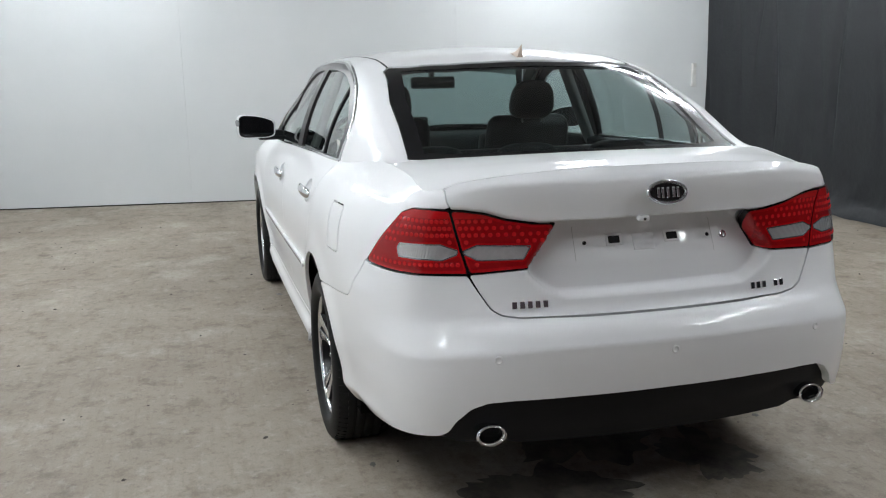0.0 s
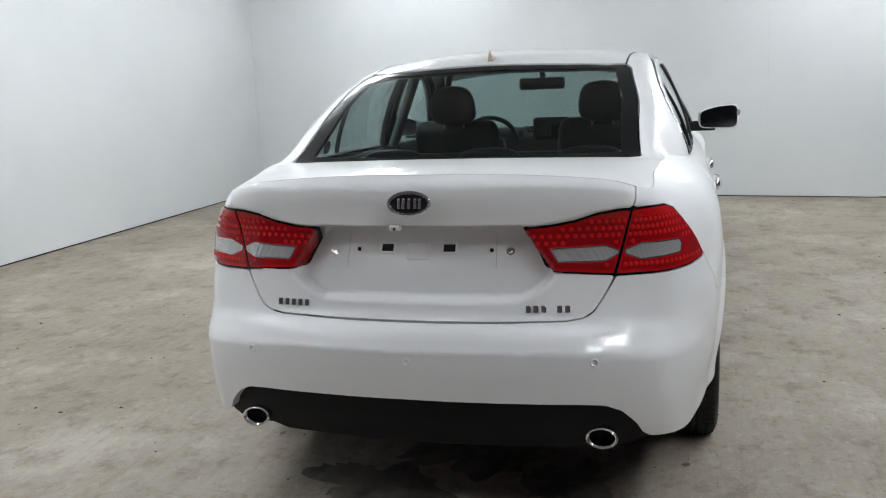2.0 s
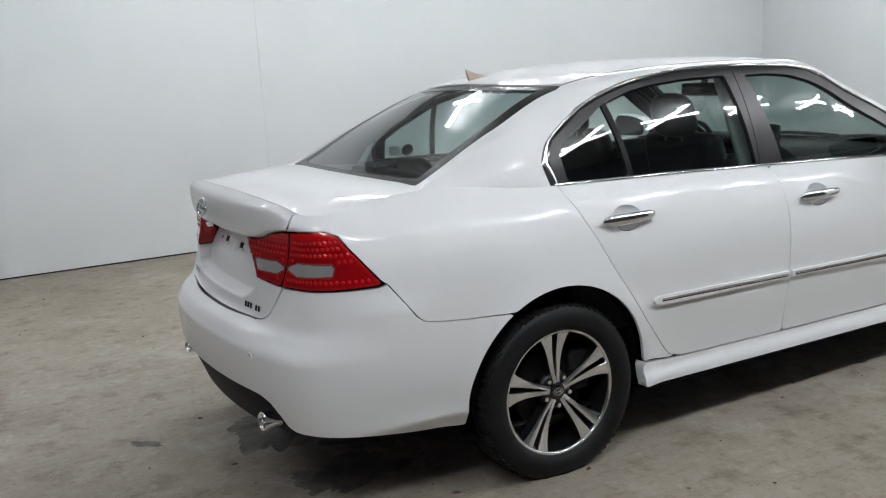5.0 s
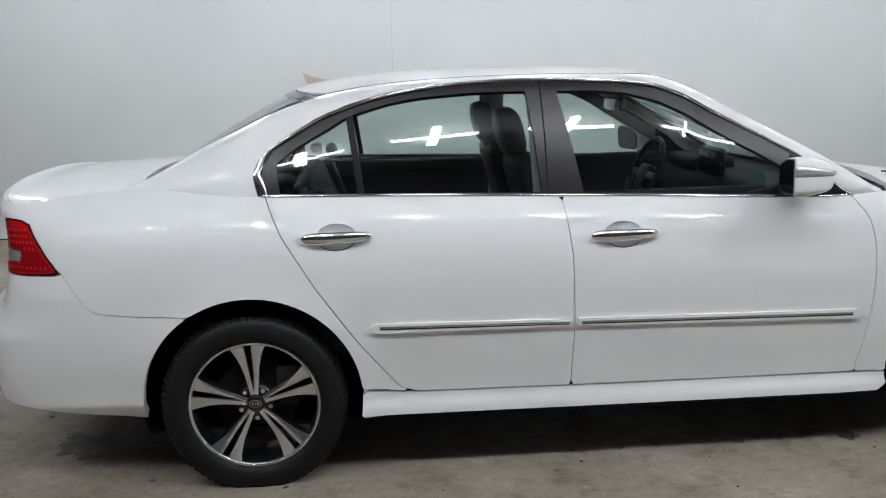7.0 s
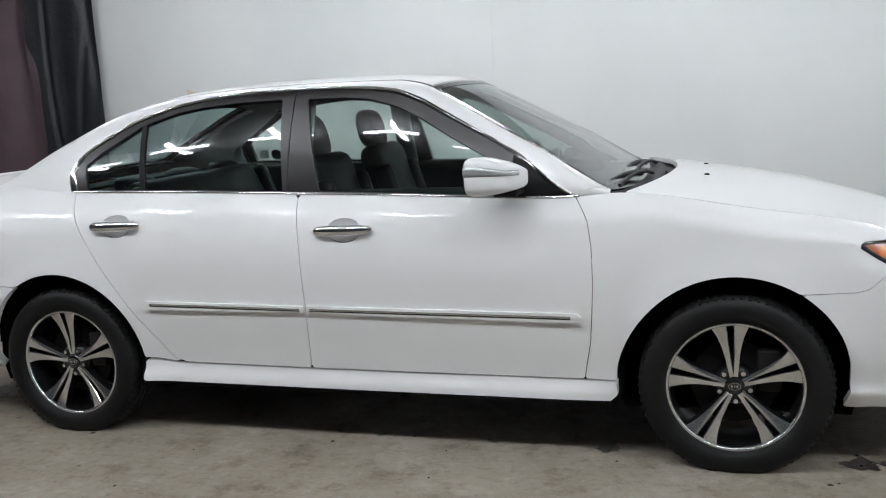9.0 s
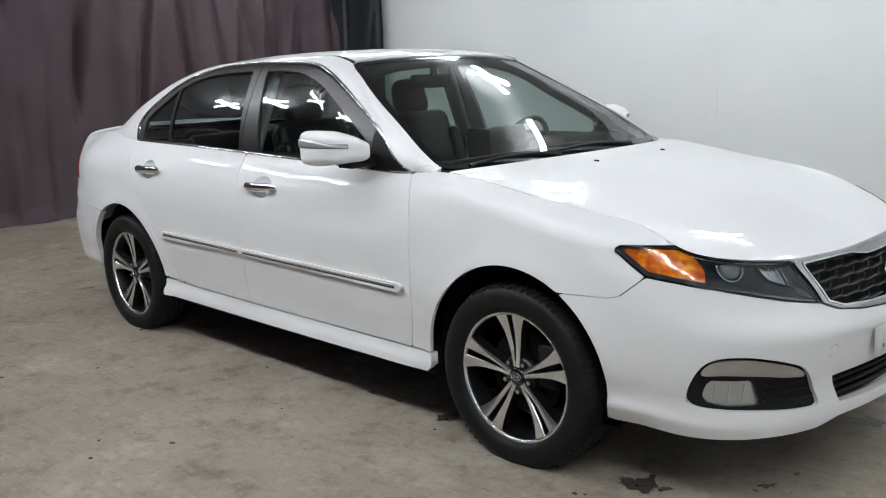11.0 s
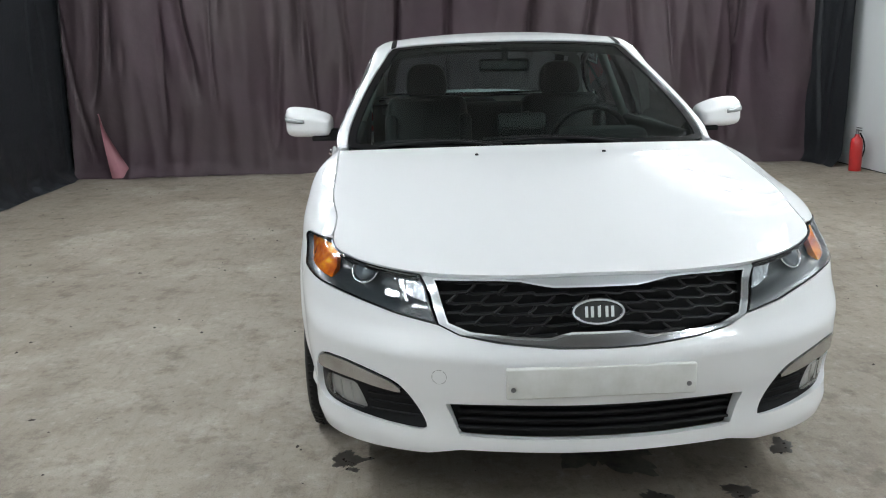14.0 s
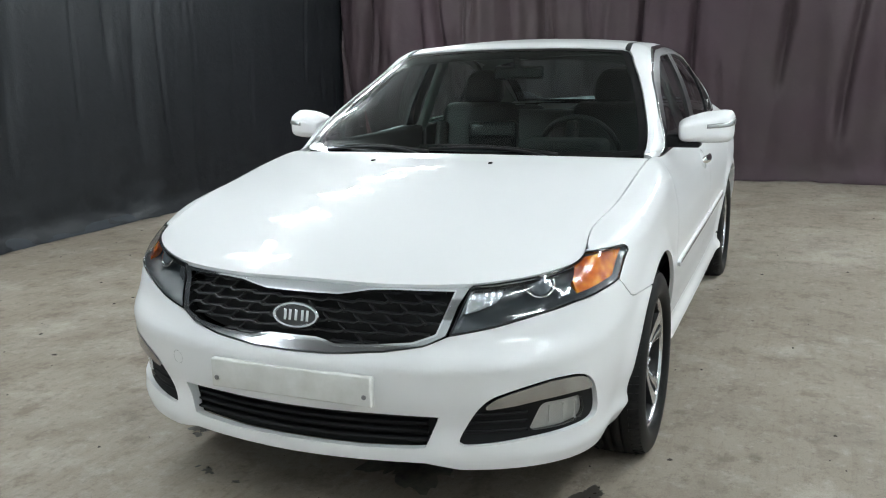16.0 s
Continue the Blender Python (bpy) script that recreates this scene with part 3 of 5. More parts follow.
DOOR_FRONT = [(3.922, .309), (3.944, .45), (3.952, .65), (3.952, .80), (3.945, .89), (3.93, .93), (3.895, 1.0)]
FRONT_SEAM = [(4.55, .638), (4.64, .638), (4.80, .641), (4.84, .650), (4.926, .718)]
HEAD = [(4.818, .784), (4.820, .795), (4.834, .803), (4.95, .806), (5.05, .806), (5.13, .802), (5.15, .85), (5.45, .85), (5.455, .752), (5.53, .618), (5.39, .641), (5.265, .670), (5.165, .692), (5.04, .708), (4.926, .718), (4.865, .752)]
GRILLE = [(5.455, .85), (5.455, .752), (5.50, .69), (5.535, .618), (5.60, .592), (5.716, .576), (5.876, .566), (6.3, .564), (6.3, .85)]
INTAKE = [(5.560, .392), (5.75, .396), (6.3, .398), (6.3, .302), (5.79, .298), (5.63, .302), (5.60, .306)]
FOG = [(5.062, .352), (5.070, .404), (5.086, .448), (5.108, .480), (5.155, .499), (5.24, .498), (5.33, .478), (5.415, .451), (5.45, .415), (5.505, .318), (5.49, .313), (5.40, .318), (5.288, .328), (5.2, .333), (5.10, .338)]
LIP = [(0, .452), (.284, .449), (.48, .444), (.55, .438), (.60, .418), (.645, .376), (.665, .345), (.69, .330)]
BUMP_LOW = [(.72, .325), (.9, .305), (1.2, .272), (1.7, .240)]
FRONT_LOW = [(4.3, .235), (4.9, .235), (5.1, .238), (5.35, .236), (5.50, .236), (5.60, .255), (6.3, .256)]
BUMP_SEAM = [(1.06, .80), (1.148, .684), (1.175, .664), (1.22, .656), (1.336, .646), (1.60, .640)]
TRUNK_LOW = [(0, .664), (.30, .664), (.44, .666), (.49, .674), (.52, .69), (.556, .74), (.588, .79)]


def both(points):
    """An outline on the right half, carried on over the middle."""
    return [(-.4, points[0][1])] + points


rear_bumper = patch("rear_bumper", rear_face, span(-1.62, 1.62), span(.20, .82, .0075), panel(
    both(LIP) + BUMP_LOW + BUMP_SEAM[::-1] + [(1.03, .792), (.80, .788), (.592, .788)] + TRUNK_LOW[::-1][1:] + [(-.4, .664)], gap=.0020, arches=True), PAINT, car, depth=.03)
trunk = patch("trunk_lid", rear_face, span(-.80, .80, .011), span(.64, 1.115, .0055), panel(
    both(TRUNK_LOW) + [(.655, .977), (.672, 1.0), (.70, 1.12), (-.4, 1.12)], shapes=[TAIL], gap=.0022), PAINT, car, depth=.03)


def oval(c, a, b, n=28):
    return [(c[0] + a * math.cos(2 * math.pi * i / n), c[1] + b * math.sin(2 * math.pi * i / n)) for i in range(n)]


def s_at(x):
    return float(np.interp(x, plan(TT)[:, 0], SS))


CUP_REAR, CUP_FRONT = (s_at(-1.048), .893), (s_at(-.045), .866)
FUEL = [(1.305, .778), (1.42, .778), (1.432, .788), (1.432, .918), (1.42, .93), (1.305, .93), (1.292, .918), (1.292, .788)]


def dish(k, c, a, b, deep):
    def at(s, z):
        p = shell(s, z)
        r = ((s - c[0]) / a) ** 2 + ((z - c[1]) / b) ** 2
        return np.stack([p[..., 0], k * (p[..., 1] - .003 - deep * np.clip(1 - r, 0, 1)), p[..., 2]], -1)
    return at


quarters, doors = [], []
for k in (-1, 1):
    surf = side_of(k)
    quarter = patch("rear_quarter_panel", surf, span(.62, 2.36), ZS, panel(
        [(.657, .977), (.674, 1.0), (.702, 1.12), (1.70, 1.12)] + DOOR_REAR + [(2.22, .325), (2.12, .34), (2.0, .34)] + BUMP_SEAM[::-1], arches=True, over=.002, shapes=[TAIL] + ([FUEL] if k > 0 else [])), PAINT, car)
    quarters.append(quarter)
    rear_door = patch("rear_door", surf, span(1.70, 2.90), ZS, panel([(1.70, 1.12)] + DOOR_REAR + B_SEAM + [(2.81, 1.12)], arches=True, shapes=[oval(CUP_REAR, .068, .043)]), PAINT, car)
    front_door = patch("front_door", surf, span(2.78, 4.0), ZS, panel([(2.812, 1.12)] + B_SEAM[::-1] + DOOR_FRONT + [(3.88, 1.12)], shapes=[oval(CUP_FRONT, .068, .043)]), PAINT, car)
    for door, c in ((rear_door, CUP_REAR), (front_door, CUP_FRONT)):
        patch("handle_cup", dish(k, c, .068, .043, .026), span(c[0] - .08, c[0] + .08, .006), span(c[1] - .05, c[1] + .05, .006), panel(oval(c, .068, .043), 0, top=False), PAINT, door, depth=0)
    if k > 0:
        patch("fuel_flap", surf, span(1.27, 1.45, .008), span(.76, .95, .008), panel(FUEL, .0022), PAINT, quarter)
    doors.append((k, front_door, rear_door))
    patch("front_fender", surf, span(3.82, 5.3), ZS, panel(
        [(3.88, 1.12)] + DOOR_FRONT[::-1] + [(4.1, .312), (4.3, .4)] + FRONT_SEAM + [(4.865, .752), (4.818, .784), (4.820, .795), (4.834, .803), (4.95, .806), (5.05, .806), (5.13, .802), (5.14, 1.12)], arches=True), PAINT, car)
    patch("sill", surf, span(2.0, 4.2), ZS, panel([(2.0, .243), (4.02, .232), (4.10, .308), (3.922, .305), (2.838, .312), (2.28, .318), (2.22, .321), (2.0, .34)], arches=True, top=False), PAINT, car, depth=.05)
front_bumper = patch("front_bumper", front_face, span(-(LENGTH - 4.3), LENGTH - 4.3), ZS, panel(
    [(4.5, .60)] + FRONT_SEAM + [(5.04, .708), (5.165, .692), (5.265, .670), (5.39, .641), (5.53, .618), (5.60, .592), (5.716, .576), (5.876, .566), (6.3, .564), (6.3, .256)] + FRONT_LOW[::-1][1:],
    arches=True, flip=True, shapes=[INTAKE, rounded(FOG)]), PAINT, car, depth=.03)


def coons(near, far, left, right, crown):
    """A surface between four border curves, each over 0 .. 1, swelling by crown in its middle."""
    def at(p, q):
        p, q = np.broadcast_arrays(np.asarray(p, float), np.asarray(q, float))
        a, b = p[..., None], q[..., None]
        n0, n1, f0, f1 = near(np.zeros(1)), near(np.ones(1)), far(np.zeros(1)), far(np.ones(1))
        s = (1 - a) * near(q) + a * far(q) + (1 - b) * left(p) + b * right(p)
        s = s - ((1 - a) * (1 - b) * n0 + (1 - a) * b * n1 + a * (1 - b) * f0 + a * b * f1)
        s[..., 2] += crown * 4 * np.clip(p * (1 - p), 0, 1) * (4 * q * (1 - q))
        return s
    return at


def edge_y(t, sign):
    return edge(t) * np.array([1, 1, 1]) * np.stack([np.ones_like(sign), sign, np.ones_like(sign)], -1)


def across(ta, tm):
    """The shell's upper edge from one side over the middle (station tm) to the other, from station ta."""
    def at(q):
        q = np.asarray(q, float)
        return edge_y(ta + (tm - ta) * (1 - np.abs(2 * q - 1)), np.where(q < .5, -1.0, 1.0))
    return at


def along(ta, tb, sign):
    return lambda p: edge_y(ta + (tb - ta) * np.asarray(p, float), np.full(np.shape(p), float(sign)))


HOOD_T = 13.0
cowl_a = edge(np.array(9.9))


def cowl(q):
    q = np.asarray(q, float)
    v = 2 * q - 1
    return np.stack([cowl_a[0] + .165 * (1 - v * v), v * cowl_a[1], cowl_a[2] + .022 * (1 - v * v)], -1)


hood_base = coons(cowl, across(HOOD_T, LAST), along(9.9, HOOD_T, -1), along(9.9, HOOD_T, 1), 0.0)


def hood_surf(p, q):
    """The bonnet, swelling from its borders to an even arc along its middle."""
    p, q = np.broadcast_arrays(np.asarray(p, float), np.asarray(q, float))
    s, mid = hood_base(p, q), hood_base(p, np.full_like(p, .5))
    x = mid[..., 0] - 1.155
    s[..., 2] += (.990 - .045 * x - .172 * x * x - mid[..., 2]) * (1 - np.abs(2 * q - 1) ** 2.2) * smooth(0, .10, p) * smooth(0, .06, 1 - p)
    return s




def inner(lo_p, hi_p, lo_q, hi_q):
    return lambda p, q: np.maximum(np.maximum(lo_p - p, p - hi_p), np.maximum(lo_q - q, q - hi_q))


patch("hood", hood_surf, np.linspace(0, 1, 60), np.linspace(0, 1, 90), inner(.004, .988, .0036, .9964), PAINT, car, depth=.02)
# added black strip that paints the shade in the bonnet's front gap
patch("hood_seal", lambda p, q: hood_surf(p, q) - np.array([.004, 0, .016]), np.linspace(.95, 1, 12), np.linspace(0, 1, 90), inner(.952, .999, .006, .994), GAP, car, "black strip put in for the shade in the gap under the bonnet's edge", depth=.004)



def deck_near(q):
    v = 2 * np.asarray(q, float) - 1
    return np.stack([-1.80 + .075 * np.abs(v) ** 2.2, v * .688, 1.072 - .012 * v * v], -1)


DECK_T = 2.72
deck_surf = coons(deck_near, across(DECK_T, 0), along(4.95, DECK_T, -1), along(4.95, DECK_T, 1), .012)
patch("trunk_lid_top", deck_surf, np.linspace(0, 1, 40), np.linspace(0, 1, 80), inner(.003, .999, .0045, .9955), PAINT, trunk, depth=.015)
# added black sheet below the lid, so its joint shows painted shade
patch("trunk_seal", lambda p, q: deck_surf(p, q) - np.array([0, 0, .014]), np.linspace(0, 1, 24), np.linspace(0, 1, 80), inner(.0, .97, .0, 1.0), GAP, trunk, "black sheet put in for the shade in the joint round the boot lid", depth=.003)

# ---- the car: roof, pillars and glass ----
M = .45   # metres for one step of w


def in_w(points, gap=0.0, sign=1):
    f = polygon([(x, w * M) for x, w in points])
    return lambda x, w: sign * f(x, np.where(w > 2, 4 - w, w) * M) + gap


DLO = [(-1.300, -.05), (-1.318, .20), (-1.322, .36), (-1.275, .60), (-1.11, .82), (-1.0, .89), (-.86, .945), (-.62, 1.015), (-.32, 1.025), (0, .99), (.22, .91), (.40, .86), (.52, .825), (.665, .70), (.815, .15), (.836, -.05)]
REAR_GLASS = [(-1.215, 2.2), (-1.21, 1.75), (-1.19, 1.5), (-1.13, 1.25), (-1.07, 1.14), (-1.12, 1.09), (-1.4, 1.05), (-1.57, 1.055), (-1.765, 1.045), (-1.785, 1.3), (-1.80, 2.2)]
WINDSCREEN = [(.275, 2.2), (.27, 1.8), (.25, 1.4), (.238, 1.16), (.25, 1.115), (.29, 1.085), (.42, 1.045), (.575, 1.02), (.755, 1.005), (.90, .995), (.925, 1.0), (.95, 1.04), (.985, 1.18), (1.04, 1.5), (1.07, 2.2)]
DITCH = 1.13
dlo, rg, ws = in_w(DLO, .0), in_w(REAR_GLASS), in_w(WINDSCREEN)
XS = span(-1.80, 1.09, .0125)
for k in (-1, 1):
    patch("side_frame", top_side(k), XS, np.linspace(0, DITCH, 56),
          lambda x, w: np.maximum.reduce([(w - DITCH) * M + .002, .001 - dlo(x, w), .002 - rg(x, w), .002 - ws(x, w), x - .838 - .095 * w + .0012, -.004 - w]), PAINT, car, depth=.02)
    patch("fender_corner", top_side(k), span(.80, 1.02, .006), np.linspace(0, DITCH, 56),
          lambda x, w: np.maximum.reduce([.838 + .095 * w + .0012 - x, .002 - ws(x, w), x - .945, (w - 1.0) * M, -.004 - w]), PAINT, car, depth=.02)
patch("roof", top_over, XS, np.linspace(DITCH, 4 - DITCH, 110),
      lambda x, w: np.maximum.reduce([(DITCH - np.where(w > 2, 4 - w, w)) * M + .002, .002 - rg(x, w), .002 - ws(x, w), x - .6 + 0 * w, -1.5 - x + 0 * w]), PAINT, car, depth=.02)


for k in (-1, 1):
    patch("roof_moulding", top_side(k), span(-1.15, .30, .008), np.linspace(DITCH - .05, DITCH + .05, 21), lambda x, w: np.maximum.reduce([np.abs(w - DITCH) * M - .003 - .006 * smooth(-.1, .2, x), ws(x, w) * 0 - ws(x, w), .001 - rg(x, w)]), DARK, car, "thin black roof moulding", lift=.0006, depth=.003)


def band(f, a, b):
    """Between the distances a and b inside an outline."""
    return lambda x, w: np.maximum(f(x, w) + a, -(f(x, w) + b))


windscreen = patch("windscreen", top_over, XS, np.linspace(.9, 3.1, 130), lambda x, w: np.maximum(ws(x, w) + .003, -1 + 0 * w), SCREEN, car, "large clear windscreen", lift=-.006, depth=0)
patch("border", top_over, XS, np.linspace(.9, 3.1, 130), band(ws, .0025, .030), FRIT, windscreen, lift=-.0045, depth=.012)
patch("shade_band", top_over, XS, np.linspace(.9, 3.1, 130), lambda x, w: np.maximum(ws(x, w) + .028, x - .375 + .02 * np.abs(w - 2) ** 2), SHADE, windscreen, "dark tinted band along the top", lift=-.0075, depth=0)
patch("lower_border", top_over, XS, np.linspace(.9, 3.1, 130), lambda x, w: np.maximum(ws(x, w) + .028, 1.0 - .085 * np.abs(w - 2) ** 2 - x), FRIT, windscreen, lift=-.0045, depth=0)
rear_window = patch("rear_window", top_over, XS, np.linspace(.9, 3.1, 130), lambda x, w: rg(x, w) + .003, REAR_TINT, car, "tinted rear window with black border", lift=-.006, depth=0)
patch("border", top_over, XS, np.linspace(.9, 3.1, 130), band(rg, .0025, .045), FRIT, rear_window, lift=-.0045, depth=.012)

GLASS_REAR = [(-1.24, .035), (-1.25, .40), (-1.18, .55), (-1.0, .775), (-.85, .845), (-.74, .875), (-.55, .89), (-.355, .885), (-.32, .035)]
GLASS_FRONT = [(-.243, .88), (-.1, .88), (.01, .86), (.15, .78), (.31, .68), (.47, .57), (.55, .48), (.60, .38), (.60, .035), (-.17, .035)]
g_rear, g_front = in_w(GLASS_REAR), in_w(GLASS_FRONT)
WS = np.linspace(0, 1.06, 64)
XS5, WS5 = span(-1.36, .86, .006), np.linspace(0, 1.06, 110)


def inset(points, by, n=9):
    """The outline moved inwards by a distance, with its corners eased."""
    p = np.array([(x, w * M) for x, w in points])
    c = p.mean(0)
    q = []
    for i in range(len(p) - 1):
        for u in np.arange(n) / n:
            a, b, e, d = p[max(i - 1, 0)], p[i], p[i + 1], p[min(i + 2, len(p) - 1)]
            q.append(.5 * (2 * b + (e - a) * u + (2 * a - 5 * b + 4 * e - d) * u * u + (3 * b - a - 3 * e + d) * u ** 3))
    q = np.array(q + [p[-1]])
    t = np.gradient(q, axis=0)
    nrm = np.stack([t[:, 1], -t[:, 0]], -1)
    nrm /= np.linalg.norm(nrm, axis=1)[:, None]
    nrm *= np.sign((nrm * (c - q)).sum(1))[:, None]
    return q + nrm * by


round_line = inset(DLO, .0085)


def bead(path, wide, k, high):
    """A strip of rounded section along a path on the car's side k."""
    verts, faces, m = [], [], 9
    for i, p in enumerate(path):
        d = (path[min(i + 1, len(path) - 1)] - path[max(i - 1, 0)]).normalized()
        out = Vector((0, k * .93, .37))
        out = (out - d * out.dot(d)).normalized()
        side = out.cross(d)
        for j in range(m):
            a = math.pi * j / (m - 1)
            verts.append(p + side * (wide[i] * math.cos(a)) + out * (high * max(math.sin(a), 0) ** .8 - .004))
    for i in range(len(path) - 1):
        for j in range(m - 1):
            a = i * m + j
            faces.append((a, a + 1, a + m + 1, a + m))
    return verts, faces
for k, front_door, rear_door in doors:
    ts = top_side(k)
    # a rounded chrome bead round the window opening, widest at its lower rear corner, and one along the belt
    rows = [r for r in round_line if r[1] > -.001]
    path = [Vector(ts(np.float64(x), np.float64(w / M))) for x, w in rows]
    wide = [.0065 - .003 * float(smooth(.1, .3, x)) + .0125 * float(smooth(.62, .15, w / M)) * (x < -1) for x, w in rows]
    v, f = bead(path, wide, k, .009)
    mesh_object("window_surround", v, f, CHROME, car, "bright chrome strip round the side windows")
    path = [Vector(ts(np.float64(x), np.float64(.012))) for x in np.linspace(-1.298, .832, 90)]
    v, f = bead(path, [.0075] * 90, k, .010)
    mesh_object("belt_strip", v, f, CHROME, car, "bright chrome belt strip under the windows")
    v, f = bead([p - Vector((0, 0, .0105)) for p in path], [.0035] * 90, k, .007)
    mesh_object("belt_seal", v, f, DARK, car, "black rubber seal under the belt strip")
    patch("opening_seal", ts, XS5, WS5, lambda x, w: np.maximum(band(dlo, -.001, .022)(x, w), .004 - w * M), GLOSSY, car, "black rubber round the window opening", lift=.0008, depth=.012)
    sash = lambda x, w: np.maximum.reduce([dlo(x, w) + .017, .010 - w * M, -g_rear(x, w), -g_front(x, w)])
    patch("window_frame", ts, XS, WS, lambda x, w: np.maximum(sash(x, w), x + .302), SASH, rear_door, "black window frame", lift=.0005, depth=.02)
    patch("window_frame", ts, XS, WS, lambda x, w: np.maximum.reduce([sash(x, w), -.298 - x, x - .596]), SASH, front_door, "black window frame", lift=.0005, depth=.02)
    patch("mirror_sail", ts, XS, WS, lambda x, w: np.maximum(sash(x, w), .599 - x), DARK, front_door, "black plastic triangle before the side window", lift=.0005, depth=.02)
    patch("window_glass", ts, XS, WS, lambda x, w: np.maximum(g_rear(x, w) - .004, x + .985 - .045 * (.8 - w)), GLASS, rear_door, "tinted fixed quarter glass", lift=-.006, depth=0)
    patch("window_glass", ts, XS, WS, lambda x, w: np.maximum(g_rear(x, w) - .004, -.995 + .045 * (.8 - w) - x), GLASS, rear_door, "tinted side glass", lift=-.007, depth=0)
    patch("window_bar", ts, span(-1.02, -.94, .005), WS, lambda x, w: np.maximum(np.abs(x + .992 - .045 * (.8 - w)) - .012, g_rear(x, w) - .006), DARK, rear_door, lift=.0, depth=.012)
    patch("window_glass", ts, XS, WS, lambda x, w: g_front(x, w) - .004, GLASS, front_door, "tinted side glass", lift=-.006, depth=0)



# ---- the car: wheels ----
def make_wheel():
    """A wheel about the y axis at the origin, its outer face towards -y."""
    w = new("wheel")
    R, half = .326, .108
    prof = [(.226, -.075), (.232, -.092), (.245, -.104), (.262, -.109), (.285, -.108), (.302, -.101), (.314, -.092), (.321, -.080), (.324, -.062), (.3255, -.04), (.3255, -.036), (.318, -.034), (.318, -.029), (.326, -.027),
            (.326, -.003), (.319, -.001), (.319, .004), (.326, .006), (.326, .03), (.319, .032), (.319, .037), (.3255, .039), (.324, .062), (.318, .085), (.302, .101), (.262, .108), (.226, .09)]
    v, f = lathe(prof, 96)
    out = []
    for x, y, z in v:
        low = -.303
        if z < low + .02:
            k = max(0, (low + .02 - z) / .04)
            y *= 1 + .05 * min(k, 1)
            z = max(z, low)
        out.append((x, y, z))
    tyre = mesh_object("tyre", out, f, RUBBER, w, "black rubber tyre")
    bm = bmesh.new()
    for k in range(72):
        a = 2 * math.pi * k / 72
        for s in (-1, 1):
            vs = box(bm, (.011, .034, .006), (0, 0, 0))
            bmesh.ops.transform(bm, matrix=Matrix.Rotation(a + s * .02, 4, "Y") @ Matrix.Translation((0, s * .078, .3195)) @ Matrix.Rotation(s * -.35, 4, "X"), verts=vs)
    bmesh.ops.delete(bm, geom=[x for x in bm.verts if x.co.z < -.285], context="VERTS")
    part("tread", bm, RUBBER, tyre, smooth=False)["kind"] = "stuff"
    v, f = lathe([(.2335, -.078), (.2345, -.0835), (.2325, -.087), (.2235, -.0875), (.2195, -.084), (.218, -.076)], 96)
    rim = mesh_object("rim_lip", v, f, MACHINED, w, "bright machined rim edge")
    v, f = lathe([(.219, -.078), (.212, -.06), (.208, 0), (.21, .08), (.232, .095)], 72)
    mesh_object("rim_barrel", v, f, ALLOY_BLACK, w)
    v, f = lathe([(.0, -.012), (.145, -.012), (.148, -.010), (.148, .010), (.0, .010)], 48)
    mesh_object("brake_disc", v, f, BRAKE, w)
    bm = bmesh.new()
    box(bm, (.08, .05, .15), (.115, -.022, .05), .012)
    part("brake_caliper", bm, BRAKE, w)
    # five twin spokes: dark bodies with bright machined faces
    for n in range(5):
        turn = Matrix.Rotation(math.radians(-94 + 72 * n), 4, "Y")
        spoke = None
        rs = np.linspace(.034, .221, 16)

        def arms(lo, hi, y_in, y_out, inset):
            bm = bmesh.new()
            for s in (-1, 1):
                rows = []
                for r in rs:
                    u = (r - .034) / (.221 - .034)
                    a = lo(u)
                    b = hi(u)
                    yy = y_in + (y_out - y_in) * u ** 1.3 + .006 * math.sin(math.pi * u)
                    rows.append([bm.verts.new((r, yy, s * a)), bm.verts.new((r, yy, s * b)), bm.verts.new((r - .004, yy + inset, s * (b + .006))), bm.verts.new((r - .004, yy + inset, s * max(a - .002, 0)))])
                for p, q in zip(rows, rows[1:]):
                    for i in range(4):
                        j = (i + 1) % 4
                        bm.faces.new((p[i], p[j], q[j], q[i]))
                bm.faces.new(rows[0])
                bm.faces.new(rows[-1])
            bmesh.ops.transform(bm, matrix=turn, verts=bm.verts)
            return bm
        spoke = part("spoke", arms(lambda u: .0135 * max(0, u - .07) ** .62, lambda u: .0088 + .028 * u + .0245 * u ** 4, -.066, -.083, .040), ALLOY_BLACK, w, "twin spoke with machined face")
        part("spoke_face", arms(lambda u: .0145 * max(0, u - .06) ** .6, lambda u: .0072 + .0275 * u + .0245 * u ** 4, -.0672, -.0842, .003), MACHINED, spoke)
    v, f = lathe([(0, -.062), (.048, -.062), (.060, -.056), (.072, -.040), (.075, .0)], 48)
    mesh_object("hub", v, f, ALLOY_BLACK, w)
    v, f = lathe([(0, -.0695), (.024, -.0695), (.029, -.067), (.030, -.060)], 40)
    cap = mesh_object("centre_cap", v, f, GLOSSY, w, "black centre cap with bright oval badge")
    bm = bmesh.new()
    ring_badge(bm, .020, .0125, .0014)
    bmesh.ops.transform(bm, matrix=pose(0, -.0705, 0, 90, 0, 0), verts=bm.verts)
    part("badge", bm, SATIN, cap)
    for n in range(5):
        a = math.radians(72 * n + 94 + 36)
        bm = bmesh.new()
        tube(bm, (.0535 * math.cos(a), -.050, .0535 * math.sin(a)), (.0535 * math.cos(a), -.070, .0535 * math.sin(a)), .0085, 6)
        part("wheel_nut", bm, SATIN, w)
    return w


